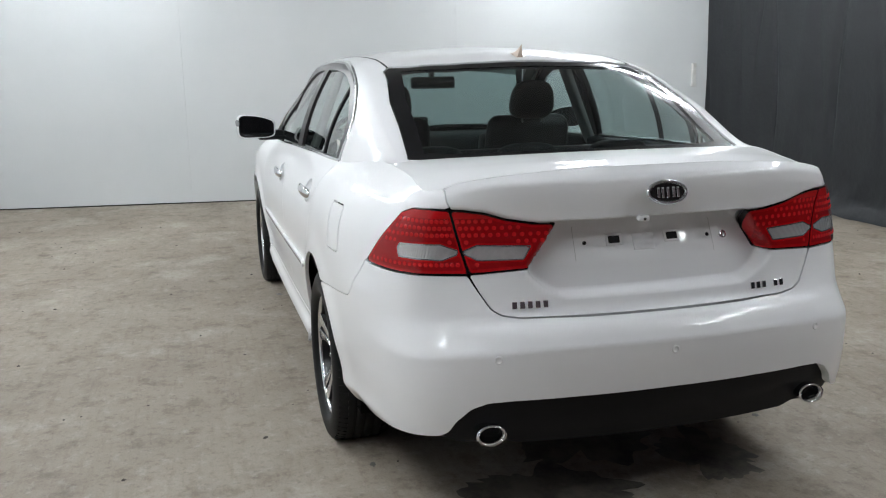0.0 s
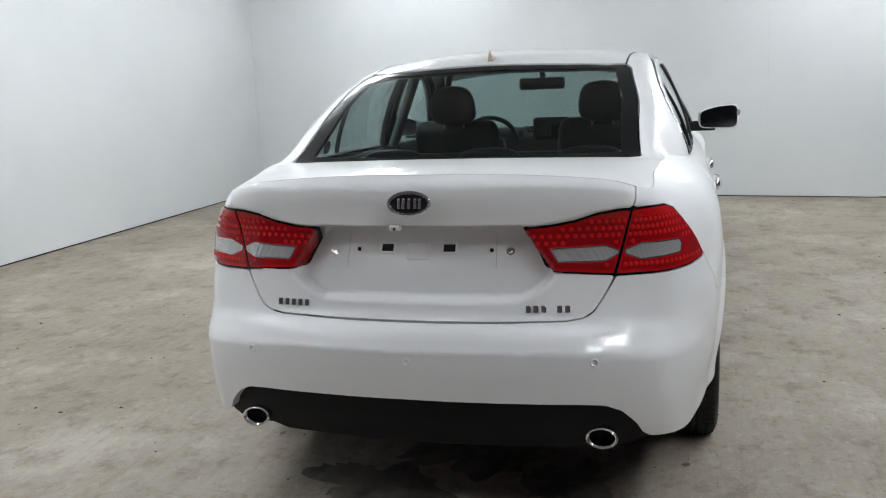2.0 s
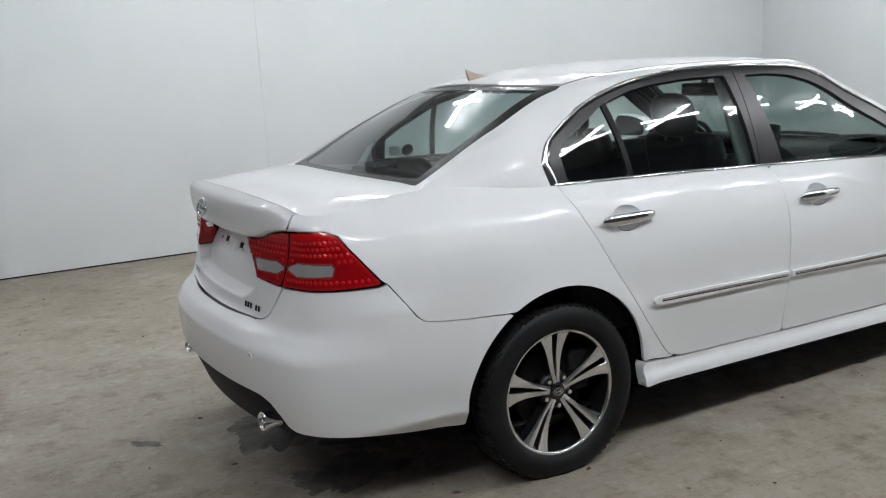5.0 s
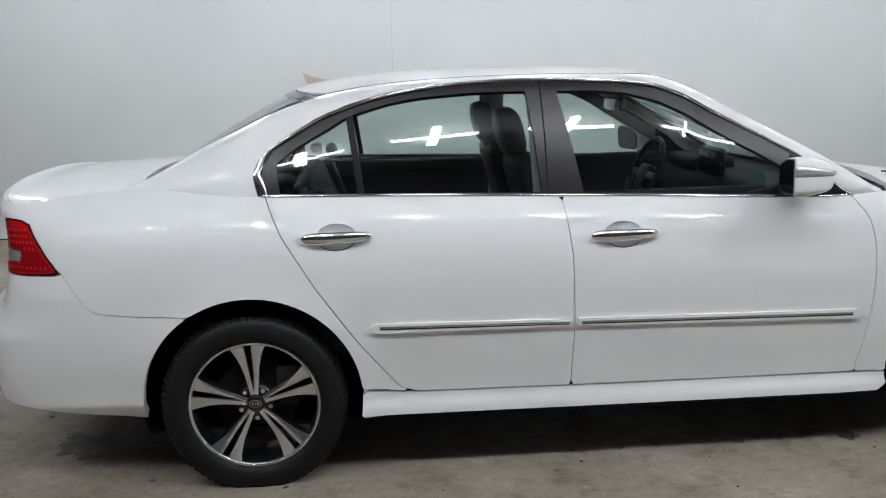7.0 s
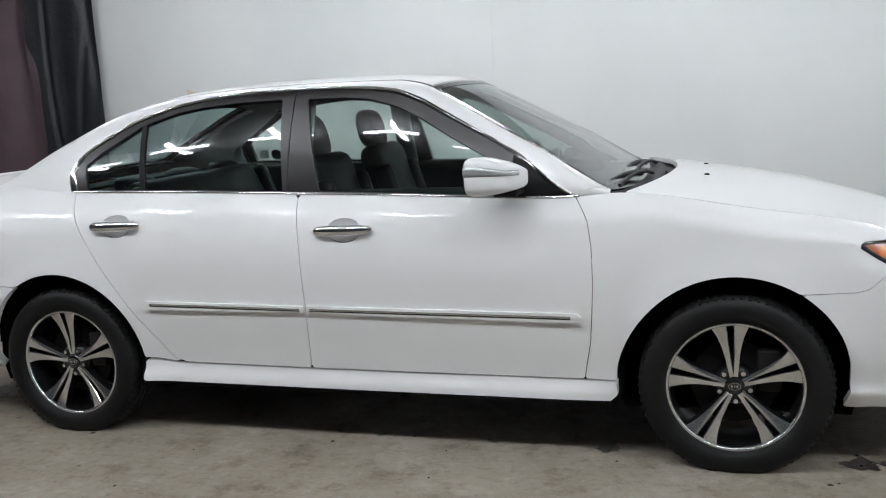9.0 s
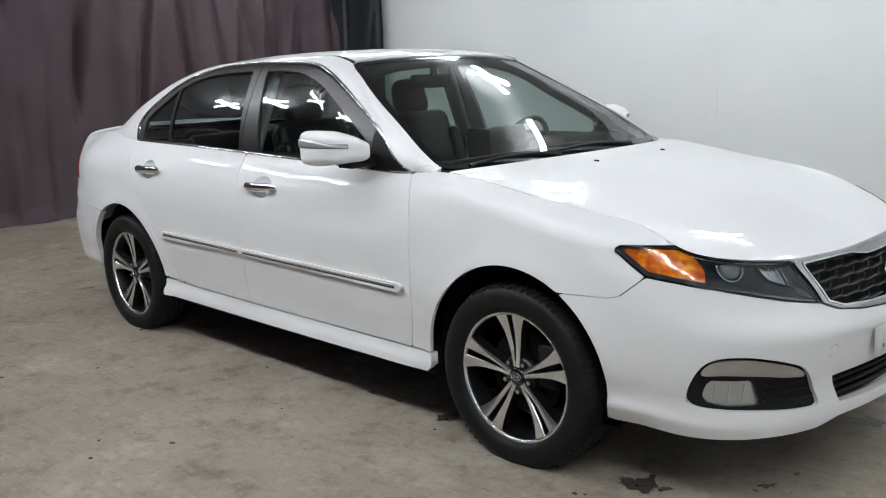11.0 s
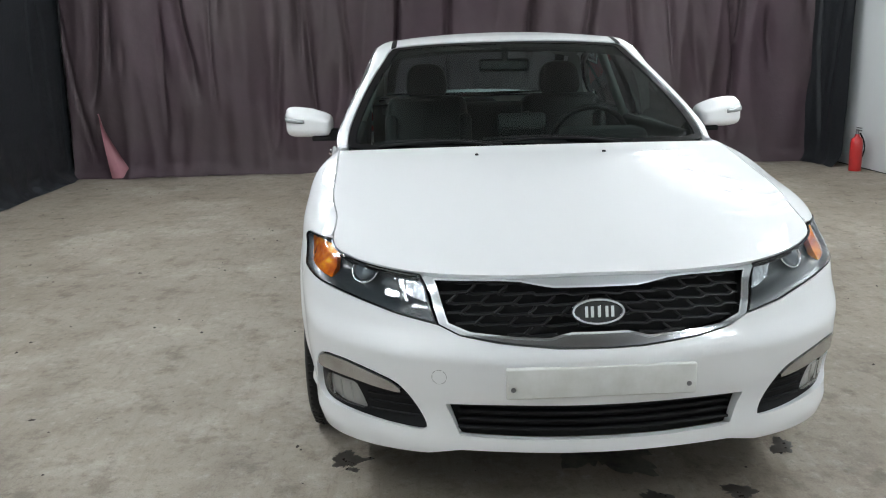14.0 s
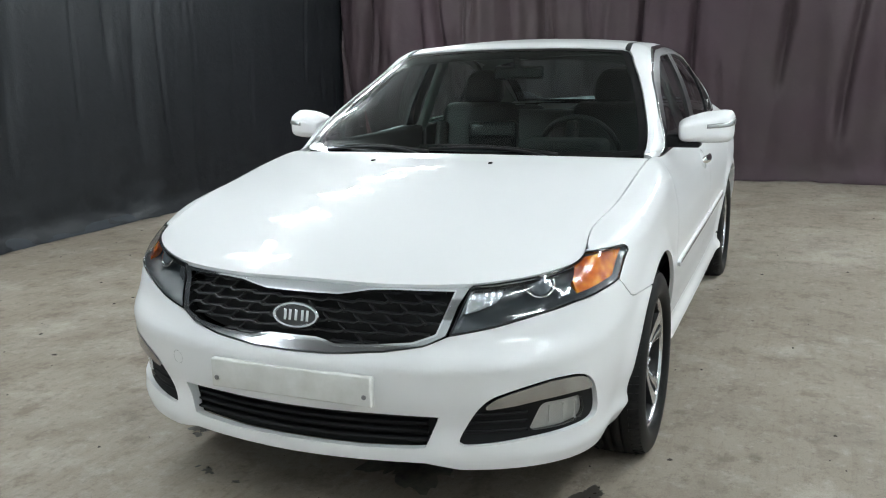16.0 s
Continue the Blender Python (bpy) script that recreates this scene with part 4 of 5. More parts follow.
def ring_badge(bm, a, b, r, mid=True):
    """An oval ring lying in xy with three plain strokes in it."""
    n = 40
    pts = [(a * math.cos(2 * math.pi * i / n), b * math.sin(2 * math.pi * i / n), 0) for i in range(n)]
    v, f = sweep(pts, [(r * math.cos(q), r * math.sin(q)) for q in np.linspace(0, 2 * math.pi, 7)[:-1]], closed=True)
    vs = [bm.verts.new(x) for x in v]
    for q in f:
        bm.faces.new([vs[i] for i in q])
    if mid:
        for x, w, lean in ((-.44, .30, 0), (.02, .12, 0), (.42, .30, 0)):
            box(bm, (a * w, b * .75, r * 1.2), (a * x, 0, 0), 0)


wheel = make_wheel()
wheel.parent = car
WHEEL_Y, WHEEL_Z = .782, .303
wheel.matrix_basis = pose(1.36, -WHEEL_Y, WHEEL_Z)
for x, y, spin, steer in ((-1.36, .014 - WHEEL_Y, 10, 0), (1.36, WHEEL_Y, 0, 180), (-1.36, WHEEL_Y - .014, 0, 180)):
    c = copy_thing(wheel, pose(x, y, WHEEL_Z, 0, 0, steer))
    c.parent = car

# dark wheel wells and underside
for x in (-1.36, 1.36):
    for k in (-1, 1):
        v, f = lathe([(.40, .80), (.398, .78), (.395, .50), (.02, .50)], 40)
        v = [(a + x, b * k, max(c + .318, .20)) for a, b, c in v]
        mesh_object("wheel_well", v, f, SOOT, car)
bm = bmesh.new()
box(bm, (1.95, 1.66, .13), (0, 0, .275), .02)
box(bm, (.9, 1.1, .2), (1.75, 0, .36), .03)
box(bm, (.75, 1.25, .2), (-1.85, 0, .40), .05)
part("underbody", bm, SOOT, car)



# ---- the car: lamps ----
LENS_RED = material("red_outer_lens", (.42, .003, .005), .08, 0, .6, .015, .3)
RED_DEEP = material("dark_red_prism", (.27, .003, .005), .12, 0, .35, .02, .2)
t_, p_, l_ = nodes_of(RED_DEEP)
bump(RED_DEEP, noise_node(t_, 90, 2), .35, .003)
LED = material("led_behind_red", (.56, .009, .011), .10, 0, .35, .02, .2)
SMOKE = material("clear_ribbed_window", (.66, .64, .64), .16, .6, .6)
t_, p_, l_ = nodes_of(SMOKE)
w_ = t_.nodes.new("ShaderNodeTexWave")
w_.inputs["Scale"].default_value = 70
c_ = t_.nodes.new("ShaderNodeTexCoord")
l_.new(c_.outputs["Object"], w_.inputs["Vector"])
bump(SMOKE, mix(t_, "MIX", .75, w_.outputs["Fac"], noise_node(t_, 30, 3)), .55, .006)
SPLIT = polygon([(-.5, 1.2), (.74, 1.2), (.655, .975), (.585, .79), (.50, .5), (-.5, .5)])
WINDOW_IN = [(.405, .866), (.555, .872), (.60, .857), (.60, .850), (.555, .832), (.425, .831)]
WINDOW_OUT = [(.625, .858), (.70, .875), (.872, .873), (.882, .862), (.872, .838), (.69, .832), (.628, .848)]


def facing(f, s, z, k, lift=0.0):
    """A place on the shell and the pose of a flat thing there, its z axis pointing outwards."""
    e = 2e-3
    s, z = np.float64(s), np.float64(z)
    p = f(s, z)
    n = np.cross(f(s + e, z) - f(s - e, z), f(s, z + e) - f(s, z - e))
    n /= np.linalg.norm(n)
    if n @ (p - np.array([p[0] * .8, 0, .62])) < 0:
        n = -n
    q = Vector(n).to_track_quat("Z", "Y").to_matrix().to_4x4()
    return Matrix.Translation(Vector(p) + Vector(n) * lift) @ q


dot = bpy.data.meshes.new("led_dot")
bm = bmesh.new()
bmesh.ops.create_uvsphere(bm, u_segments=10, v_segments=6, radius=.0066)
bmesh.ops.scale(bm, vec=(1, 1, .18), verts=bm.verts)
bm.to_mesh(dot)
bm.free()
dot.polygons.foreach_set("use_smooth", [True] * len(dot.polygons))
dot.materials.append(LED)
tail = polygon(TAIL)
for k in (-1, 1):
    surf = side_of(k)
    for where, owner, win in ((lambda s, z: SPLIT(s, z) + .0016, trunk, WINDOW_IN), (lambda s, z: .0016 - SPLIT(s, z), quarters[0 if k < 0 else 1], WINDOW_OUT)):
        wf = polygon(win)
        field = lambda s, z: np.maximum.reduce([tail(s, z) + .012, where(s, z) + .010, .008 - wf(s, z), z - .950])
        lamp_red = patch("tail_light", surf, span(.3, 1.08, .009), span(.77, .99, .008), lambda s, z: np.maximum.reduce([tail(s, z) + .004, where(s, z) + .0038, .001 - wf(s, z)]), LENS_RED, owner, "red tail light with clear window", lift=.004, depth=.014)
        patch("lamp_border", surf, span(.3, 1.08, .0035), span(.77, .99, .0035), lambda s, z: np.maximum.reduce([tail(s, z) + .0005, where(s, z), np.minimum(-.0045 - tail(s, z), -.0045 - where(s, z))]), FRIT, lamp_red, lift=.002, depth=.012)
        patch("clear_window", surf, span(.3, 1.08, .007), span(.8, .9, .006), lambda s, z: wf(s, z) - .001, SMOKE, lamp_red, "clear ribbed lens window", lift=.0035, depth=.008)
        patch("led_field", surf, span(.3, 1.08, .007), span(.77, .99, .006), field, RED_DEEP, lamp_red, "dark red prisms behind the lens", lift=.0046, depth=.0006)
        patch("window_rim", surf, span(.3, 1.08, .003), span(.8, .9, .003), lambda s, z: np.maximum(wf(s, z) - .003, -.0006 - wf(s, z)), SATIN, lamp_red, "bright rim round the clear window", lift=.0050, depth=.004)
        for row, z in enumerate((.942, .922, .902, .882, .818, .803)):
            for s in np.arange(.36 + (row % 2) * .011, 1.0, .022):
                a, b = np.array([s]), np.array([z])
                if tail(a, b)[0] < -.016 and where(a, b)[0] < -.014 and wf(a, b)[0] > .014:
                    d = new("led_dot", dot)
                    d.parent = lamp_red
                    d.matrix_basis = facing(surf, s, z, k, .0050)

BULB = material("projector_glass", (.10, .12, .14), .05, 0, 1.0, .01)
FACET = material("faceted_reflector", (.50, .52, .55), .16, 1)
t_, p_, l_ = nodes_of(FACET)
g_ = t_.nodes.new("ShaderNodeMapping")
g_.inputs["Scale"].default_value = (1, 60, 9)
c_ = t_.nodes.new("ShaderNodeTexCoord")
l_.new(c_.outputs["Object"], g_.inputs["Vector"])
bump(FACET, noise_node(t_, 1.0, 3, vector=g_.outputs["Vector"]), .9, .006)
t_, p_, l_ = nodes_of(AMBER)
l_.new(ramp(t_, noise_node(t_, 26, 3), [(.36, (.50, .075, .006)), (.50, (.78, .17, .008)), (.60, (.95, .30, .01)), (.68, (1.0, .50, .02))]), p_.inputs["Base Color"])
bump(AMBER, noise_node(t_, 40, 2), .5, .006)
head = polygon(HEAD)
SH = span(4.80, 5.56, .009)
ZH = span(.59, .86, .008)
REFL = [(5.345, .762), (5.40, .756), (5.440, .738), (5.468, .700), (5.482, .664), (5.43, .676), (5.38, .694), (5.352, .73)]
AMBER_SHAPE = [(4.83, .79), (4.90, .802), (5.095, .802), (5.135, .775), (5.155, .74), (5.145, .705), (5.04, .722), (4.935, .732), (4.89, .76)]
for k in (-1, 1):
    surf = side_of(k)
    lid = lambda s, z: np.maximum(head(s, z), z - z_top(s))
    hl = patch("headlight", surf, span(4.80, 5.56, .006), span(.59, .86, .005), lambda s, z: lid(s, z) + .002, LENS, car, "clear headlight with amber corner and dark housing", lift=.002, depth=.006)

    def bowl(s, z, k=k):
        p = shell(s, z)
        d = .055 * smooth(0, .035, -lid(s, z))
        return np.stack([p[..., 0] - d * .8 * smooth(4.9, 5.3, s), k * (p[..., 1] - d * (1 - .5 * smooth(5.0, 5.5, s)) - .002), p[..., 2]], -1)

    def bed(s, z, k=k):
        p = shell(s, z)
        return np.stack([p[..., 0] - .03, k * (p[..., 1] - .016), p[..., 2]], -1)
    patch("housing", bowl, SH, ZH, lambda s, z: lid(s, z) + .001, LAMP_BLACK, hl, "dark blue-grey lamp housing", depth=0)
    patch("border", surf, span(4.80, 5.56, .0035), span(.59, .86, .0035), lambda s, z: np.maximum(lid(s, z) + .001, -(lid(s, z) + .005)), FRIT, hl, lift=.0026, depth=.01)
    am, rf = polygon(AMBER_SHAPE), polygon(REFL)
    patch("amber_reflector", lambda s, z: shell(s, z) * np.array([1, k, 1]) - np.array([.014, k * .012, 0]), SH, ZH, lambda s, z: np.maximum(am(s, z), lid(s, z) + .008), AMBER, hl, "orange indicator lens", depth=.02)
    patch("reflector", bed, SH, ZH, lambda s, z: np.maximum(rf(s, z), lid(s, z) + .01), FACET, hl, "bright faceted reflector", depth=.02)
    m = facing(bed, 5.262, .738, k, .0)
    bm = bmesh.new()
    bmesh.ops.create_uvsphere(bm, u_segments=24, v_segments=12, radius=.037)
    bmesh.ops.scale(bm, vec=(1, 1, .5), verts=bm.verts)
    bmesh.ops.transform(bm, matrix=m, verts=bm.verts)
    lens = part("projector_lens", bm, BULB, hl)
    v, f = sweep([(.043 * math.cos(a), .043 * math.sin(a), 0) for a in np.linspace(0, 2 * math.pi, 33)[:-1]], [(.0035 * math.cos(a), .0035 * math.sin(a)) for a in np.linspace(0, 6.283, 7)[:-1]], True)
    ring = mesh_object("projector_ring", [m @ Vector(x) for x in v], f, SATIN, hl)

# ---- the car: grille, intakes and front details ----
GRILLE_IN = [(5.508, .732), (5.70, .735), (5.772, .733), (5.83, .722), (5.872, .716), (6.3, .716), (6.3, .603), (5.92, .603), (5.888, .596), (5.86, .588), (5.764, .590), (5.632, .600), (5.565, .622)]
ZG = span(.545, .86, .006)
QF = span(-(LENGTH - 5.42), LENGTH - 5.42, .009)
gin, gout = polygon(GRILLE_IN), polygon(GRILLE)
fold = lambda q: LENGTH - np.abs(q)
grille = patch("grille", front_face, QF, ZG, lambda q, z: np.maximum.reduce([gout(fold(q), z) + .0015, .001 - gin(fold(q), z), z - z_top(fold(q)) + .004]), FRAME_CHROME, car, "chrome framed grille with black honeycomb mesh", lift=.006, depth=.03)
patch("backing", lambda q, z: front_face(q, z) - np.array([.05, 0, 0]), QF, ZG, lambda q, z: np.maximum(gout(fold(q), z) + .004, z - z_top(fold(q)) + .012), GAP, grille, depth=0)


def on_front(y_to_q, z, back):
    p = front_face(np.float64(y_to_q), np.float64(z))
    return Vector((p[0] - back, p[1], p[2]))


def inside_in(q, z):
    return gin(np.array([LENGTH - abs(q)]), np.array([z]))[0] < -.001


MESH_GREY = material("grey_mesh_plastic", (.012, .0125, .013), .42, spec=.35)
qs = np.arange(-.47, .4701, .0095)
CELL, RISE = .098, .0262
for row in range(-1, 7):
    run = []
    shift = .5 * (row % 2) + .06 * row
    for i, q in enumerate(qs):
        step = (abs(q) / CELL + shift) % 1
        z = .591 + row * RISE + .0075 * (smooth(.0, .16, step) - step)
        if inside_in(q, z):
            run.append(on_front(q, z, .007))
        if (not inside_in(q, z) or i == len(qs) - 1) and len(run) > 2:
            v, f = sweep(run, [(-.009, -.0026), (.006, -.0020), (.006, .0020), (-.009, .0026)])
            mesh_object("mesh_bar", v, f, MESH_GREY, grille)
            run = []
        elif not inside_in(q, z):
            run = []
    for n in range(7):
        for h in (-1, 1):
            a = CELL * (n + .08 - shift % 1)
            z = .591 + row * RISE
            line = [(h * (a - .012 * math.cos(math.pi * u)), z + RISE * (1 - u)) for u in np.linspace(0, 1, 7)]
            if a > .012 and all(inside_in(q, y) for q, y in line):
                v, f = sweep([on_front(q, y, .009) for q, y in line], [(-.006, -.0032), (.003, -.0024), (.003, .0024), (-.006, .0032)])
                mesh_object("mesh_link", v, f, MESH_GREY, grille)
patch("inner_lip", front_face, span(QF[0], QF[-1], .005), span(.545, .86, .003), lambda q, z: np.maximum(np.abs(gin(fold(q), z) - .0025) - .0028, z - z_top(fold(q)) + .004), CHROME, grille, "bright inner lip of the chrome frame", lift=.0085, depth=.004)


def oval_badge(parent, place, a, b, label):
    bm = bmesh.new()
    bmesh.ops.create_circle(bm, cap_ends=True, segments=40, radius=1)
    bmesh.ops.scale(bm, vec=(a, b, 1), verts=bm.verts)
    r = bmesh.ops.extrude_face_region(bm, geom=bm.faces[:])
    bmesh.ops.translate(bm, vec=(0, 0, .005), verts=[g for g in r["geom"] if isinstance(g, bmesh.types.BMVert)])
    bmesh.ops.transform(bm, matrix=place, verts=bm.verts)
    back = part("badge", bm, GLOSSY, parent, label)
    bm = bmesh.new()
    ring_badge(bm, a * .97, b * .95, .0052, False)
    bmesh.ops.transform(bm, matrix=place @ Matrix.Translation((0, 0, .005)), verts=bm.verts)
    part("badge_ring", bm, SATIN, back)
    for x, w, lean in ((-.46, .13, 0), (-.24, .13, 0), (.03, .13, 0), (.32, .13, 0), (.54, .13, 0)):
        bm = bmesh.new()
        box(bm, (a * w, b * .92, .004), (0, 0, 0), .0012)
        bmesh.ops.transform(bm, matrix=place @ Matrix.Translation((a * x, 0, .006)) @ Matrix.Rotation(lean, 4, "Z"), verts=bm.verts)
        part("badge_stroke", bm, CHROME, back)


def square_to(x, z, tilt, sign):
    """A place on the car's middle line facing ahead (sign 1) or behind (-1), leaning back by tilt degrees."""
    return Matrix.Translation((x, 0, z)) @ Matrix.Rotation(radians(90 * sign), 4, "Z") @ Matrix.Rotation(radians(90 - tilt), 4, "X")


oval_badge(grille, square_to(2.272, .648, 14, 1), .073, .035, "oval badge with chrome rim and plain strokes")
oval_badge(trunk, square_to(-2.343, 1.000, 14, -1), .062, .033, "black oval badge with chrome rim")

intake = patch("lower_intake", lambda q, z: front_face(q, z) - np.array([.045, 0, 0]), QF, span(.28, .42, .01), lambda q, z: polygon(INTAKE)(fold(q), z) - .01, GAP, front_bumper, "black slatted lower air intake", depth=0)
for z in (.318, .342, .366):
    run = [on_front(q, z, .028) for q in np.linspace(-.40, .40, 40)]
    v, f = sweep(run, [(-.012, -.005), (.012, -.003), (.012, .003), (-.012, .005)])
    mesh_object("slat", v, f, DARK, intake)
fogp = polygon(rounded(FOG))
strip = polygon(rounded([(5.088, .440), (5.114, .480), (5.158, .494), (5.24, .493), (5.33, .472), (5.405, .448), (5.44, .416), (5.35, .426), (5.268, .440), (5.17, .447)]))
fl = polygon([(5.118, .380), (5.124, .408), (5.136, .422), (5.250, .420), (5.262, .410), (5.292, .346), (5.284, .340), (5.192, .341), (5.136, .350), (5.122, .362)])
for k in (-1, 1):
    back = lambda s, z: (shell(s, z) - np.array([.012, .014, 0])) * np.array([1, k, 1])
    SF, ZF = span(5.03, 5.53, .009), span(.30, .51, .008)
    fog = patch("fog_recess", back, SF, ZF, lambda s, z: np.maximum(fogp(s, z) - .006, .001 - fl(s, z)), DARK, front_bumper, "black fog light recess with chrome brow", depth=.03)
    patch("chrome_brow", side_of(k), SF, ZF, lambda s, z: strip(s, z), FRAME_CHROME, fog, "bright chrome brow", lift=.001, depth=.02)
    patch("fog_reflector", lambda s, z: (shell(s, z) - np.array([.022, .022, 0])) * np.array([1, k, 1]), SF, ZF, lambda s, z: fl(s, z) - .004, CLEAR, fog, depth=0)
    patch("fog_lens", lambda s, z: (shell(s, z) - np.array([.008, .010, 0])) * np.array([1, k, 1]), SF, ZF, lambda s, z: fl(s, z) + .001, LENS, fog, "clear fog light lens", depth=.01)
    for s in (5.150, 5.192, 5.236):
        rib = [Vector((shell(np.float64(s + .03 * (.42 - z)), np.float64(z)) - np.array([.012, .013, 0])) * np.array([1, k, 1])) for z in np.linspace(.352, .412, 6)]
        v, f = sweep(rib, [(-.002, -.002), (.002, -.002), (.002, .002), (-.002, .002)])
        mesh_object("lens_rib", v, f, CLEAR, fog)
    for z in (.345, .372, .398):
        ss = [s for s in np.linspace(5.30, 5.48, 24) if fogp(np.array([s]), np.array([z]))[0] < -.008]
        v, f = sweep([Vector(back(np.float64(s), np.float64(z))) for s in ss], [(-.006, -.004), (.006, -.003), (.006, .003), (-.006, .004)])
        mesh_object("slat", v, f, DARK, fog)
bm = bmesh.new()
for v in box(bm, (.022, .53, .088), (2.338, 0, .466), .005):
    v.co.x -= .16 * v.co.y ** 2
plate = part("plate_holder", bm, WHITE_PLASTIC, front_bumper, "blank dirty white plate holder")
for y in (-.246, .243):
    bm = bmesh.new()
    tube(bm, (2.335, y, .452), (2.3405, y, .452), .007, 12)
    part("screw", bm, STEEL, plate)
patch("tow_cap_joint", side_of(-1), span(5.5, 5.75, .003), span(.45, .55, .003), lambda s, z: np.abs(np.hypot(s - 5.545, z - .478) - .021) - .0012, material("cap_joint", (.42, .42, .42), .7), front_bumper, lift=.0004, depth=0)

# ---- the car: rear details ----
valance = patch("rear_valance", lambda s, z: rear_face(s, z) + np.array([.03, 0, 0]), span(-.74, .74), span(.27, .47, .01), panel(both([(0, .465), (.50, .46), (.60, .44), (.68, .37), (.70, .325), (.62, .30), (.5, .31), (.45, .295), (0, .295)])[:-1] + [(-.4, .295)], 0, top=False), DARK, rear_bumper, "black lower valance", depth=.05)
for k in (-1, 1):
    prof = [(.032, .16), (.038, .02), (.0405, 0), (.040, -.006), (.034, -.005), (.031, .01), (.030, .10), (.0, .10)]
    v, f = lathe(prof, 36, "x")
    v = [(x * 1 - .010 * (z < 0) * 0 - 2.345 + z * .12, y * 1.12 + k * .534, z * .72 + .332) for x, y, z in v]
    mesh_object("exhaust_tip", v, f, CHROME, car, "oval chrome exhaust tip")
for s in (-.523, .005, .523):
    m = facing(rear_face, s, .568, 1, 0)
    v, f = lathe([(.012, -.004), (.012, .002), (.0105, .0035), (.0085, .0035), (.008, .0015), (.0, .0025)], 24, "z")
    mesh_object("parking_sensor", [m @ Vector(x) for x in v], f, PAINT, rear_bumper, "round parking sensor")
for y, w in ((.115, 1), (-.09, 1)):
    bm = bmesh.new()
    m = facing(rear_face, y, .858, 1, .0)
    box(bm, (.052, .036, .005), (0, 0, .001), .002)
    bmesh.ops.transform(bm, matrix=m, verts=bm.verts)
    seat = part("clip_seat", bm, PAINT, trunk)
    bm = bmesh.new()
    box(bm, (.036, .022, .004), (0, 0, .0032), .001)
    bmesh.ops.transform(bm, matrix=m, verts=bm.verts)
    part("plate_clip", bm, GAP, seat, "black plate clip")
bm = bmesh.new()
box(bm, (.07, .05, .004), (0, 0, .0), .0018)
bmesh.ops.transform(bm, matrix=facing(rear_face, .012, .848, 1, .0), verts=bm.verts)
part("raised_pad", bm, PAINT, trunk)
pf = polygon([(-.235, .80), (.245, .80), (.25, .805), (.25, .898), (.245, .903), (-.235, .903), (-.24, .898), (-.24, .805)])
patch("plate_mark", rear_face, span(-.26, .27, .005), span(.79, .91, .004), lambda s, z: np.abs(pf(s, z)) - .0009, material("plate_outline_grime", (.5, .5, .49), .6), trunk, lift=.0012, depth=0)
m = facing(rear_face, -.283, .850, 1, 0)
v, f = lathe([(.013, -.003), (.013, .003), (.011, .004), (.004, .004), (.004, .001), (0, .001)], 24, "z")
mesh_object("lock", [m @ Vector(x) for x in v], f, CHROME, trunk, "round chrome trunk lock")
for s in (.215, -.225):
    m = facing(rear_face, s, .853, 1, 0)
    v, f = lathe([(.006, -.002), (.006, .002), (.003, .0022), (0, .0015)], 12, "z")
    mesh_object("screw_hole", [m @ Vector(x) for x in v], f, GAP, trunk)
bm = bmesh.new()
box(bm, (.022, .034, .016), (-2.312, .055, .925), .005)
cam_box = part("rear_camera", bm, PAINT, trunk)
bm = bmesh.new()
tube(bm, (-2.322, .055, .924), (-2.325, .055, .923), .004, 12)
part("camera_lens", bm, GLOSSY, cam_box)


def letters(y0, y1, z, count, parent, skip=()):
    """Plain raised chrome blocks where the lettering stands."""
    wide = (y1 - y0) / count
    for i in range(count):
        if i in skip:
            continue
        m = facing(rear_face, s_on_rear(y0 + wide * (i + .5)), z, 1, .001)
        bm = bmesh.new()
        box(bm, (abs(wide) * .70, .021, .005), (0, 0, .001), .0016)
        bmesh.ops.transform(bm, matrix=m, verts=bm.verts)
        part("letter_bar", bm, CHROME, parent, smooth=False)


def s_on_rear(y):
    return math.copysign(float(np.interp(abs(y), plan(TT)[:400, 1], SS[:400])), y)


letters(.462, .355, .700, 5, trunk)
letters(-.33, -.455, .698, 6, trunk, (3,))

SILVER_STRIP = material("clear_indicator", (.52, .54, .55), .25, .45, .6)
t_, p_, l_ = nodes_of(SILVER_STRIP)
bump(SILVER_STRIP, noise_node(t_, 120, 2), .5, .003)
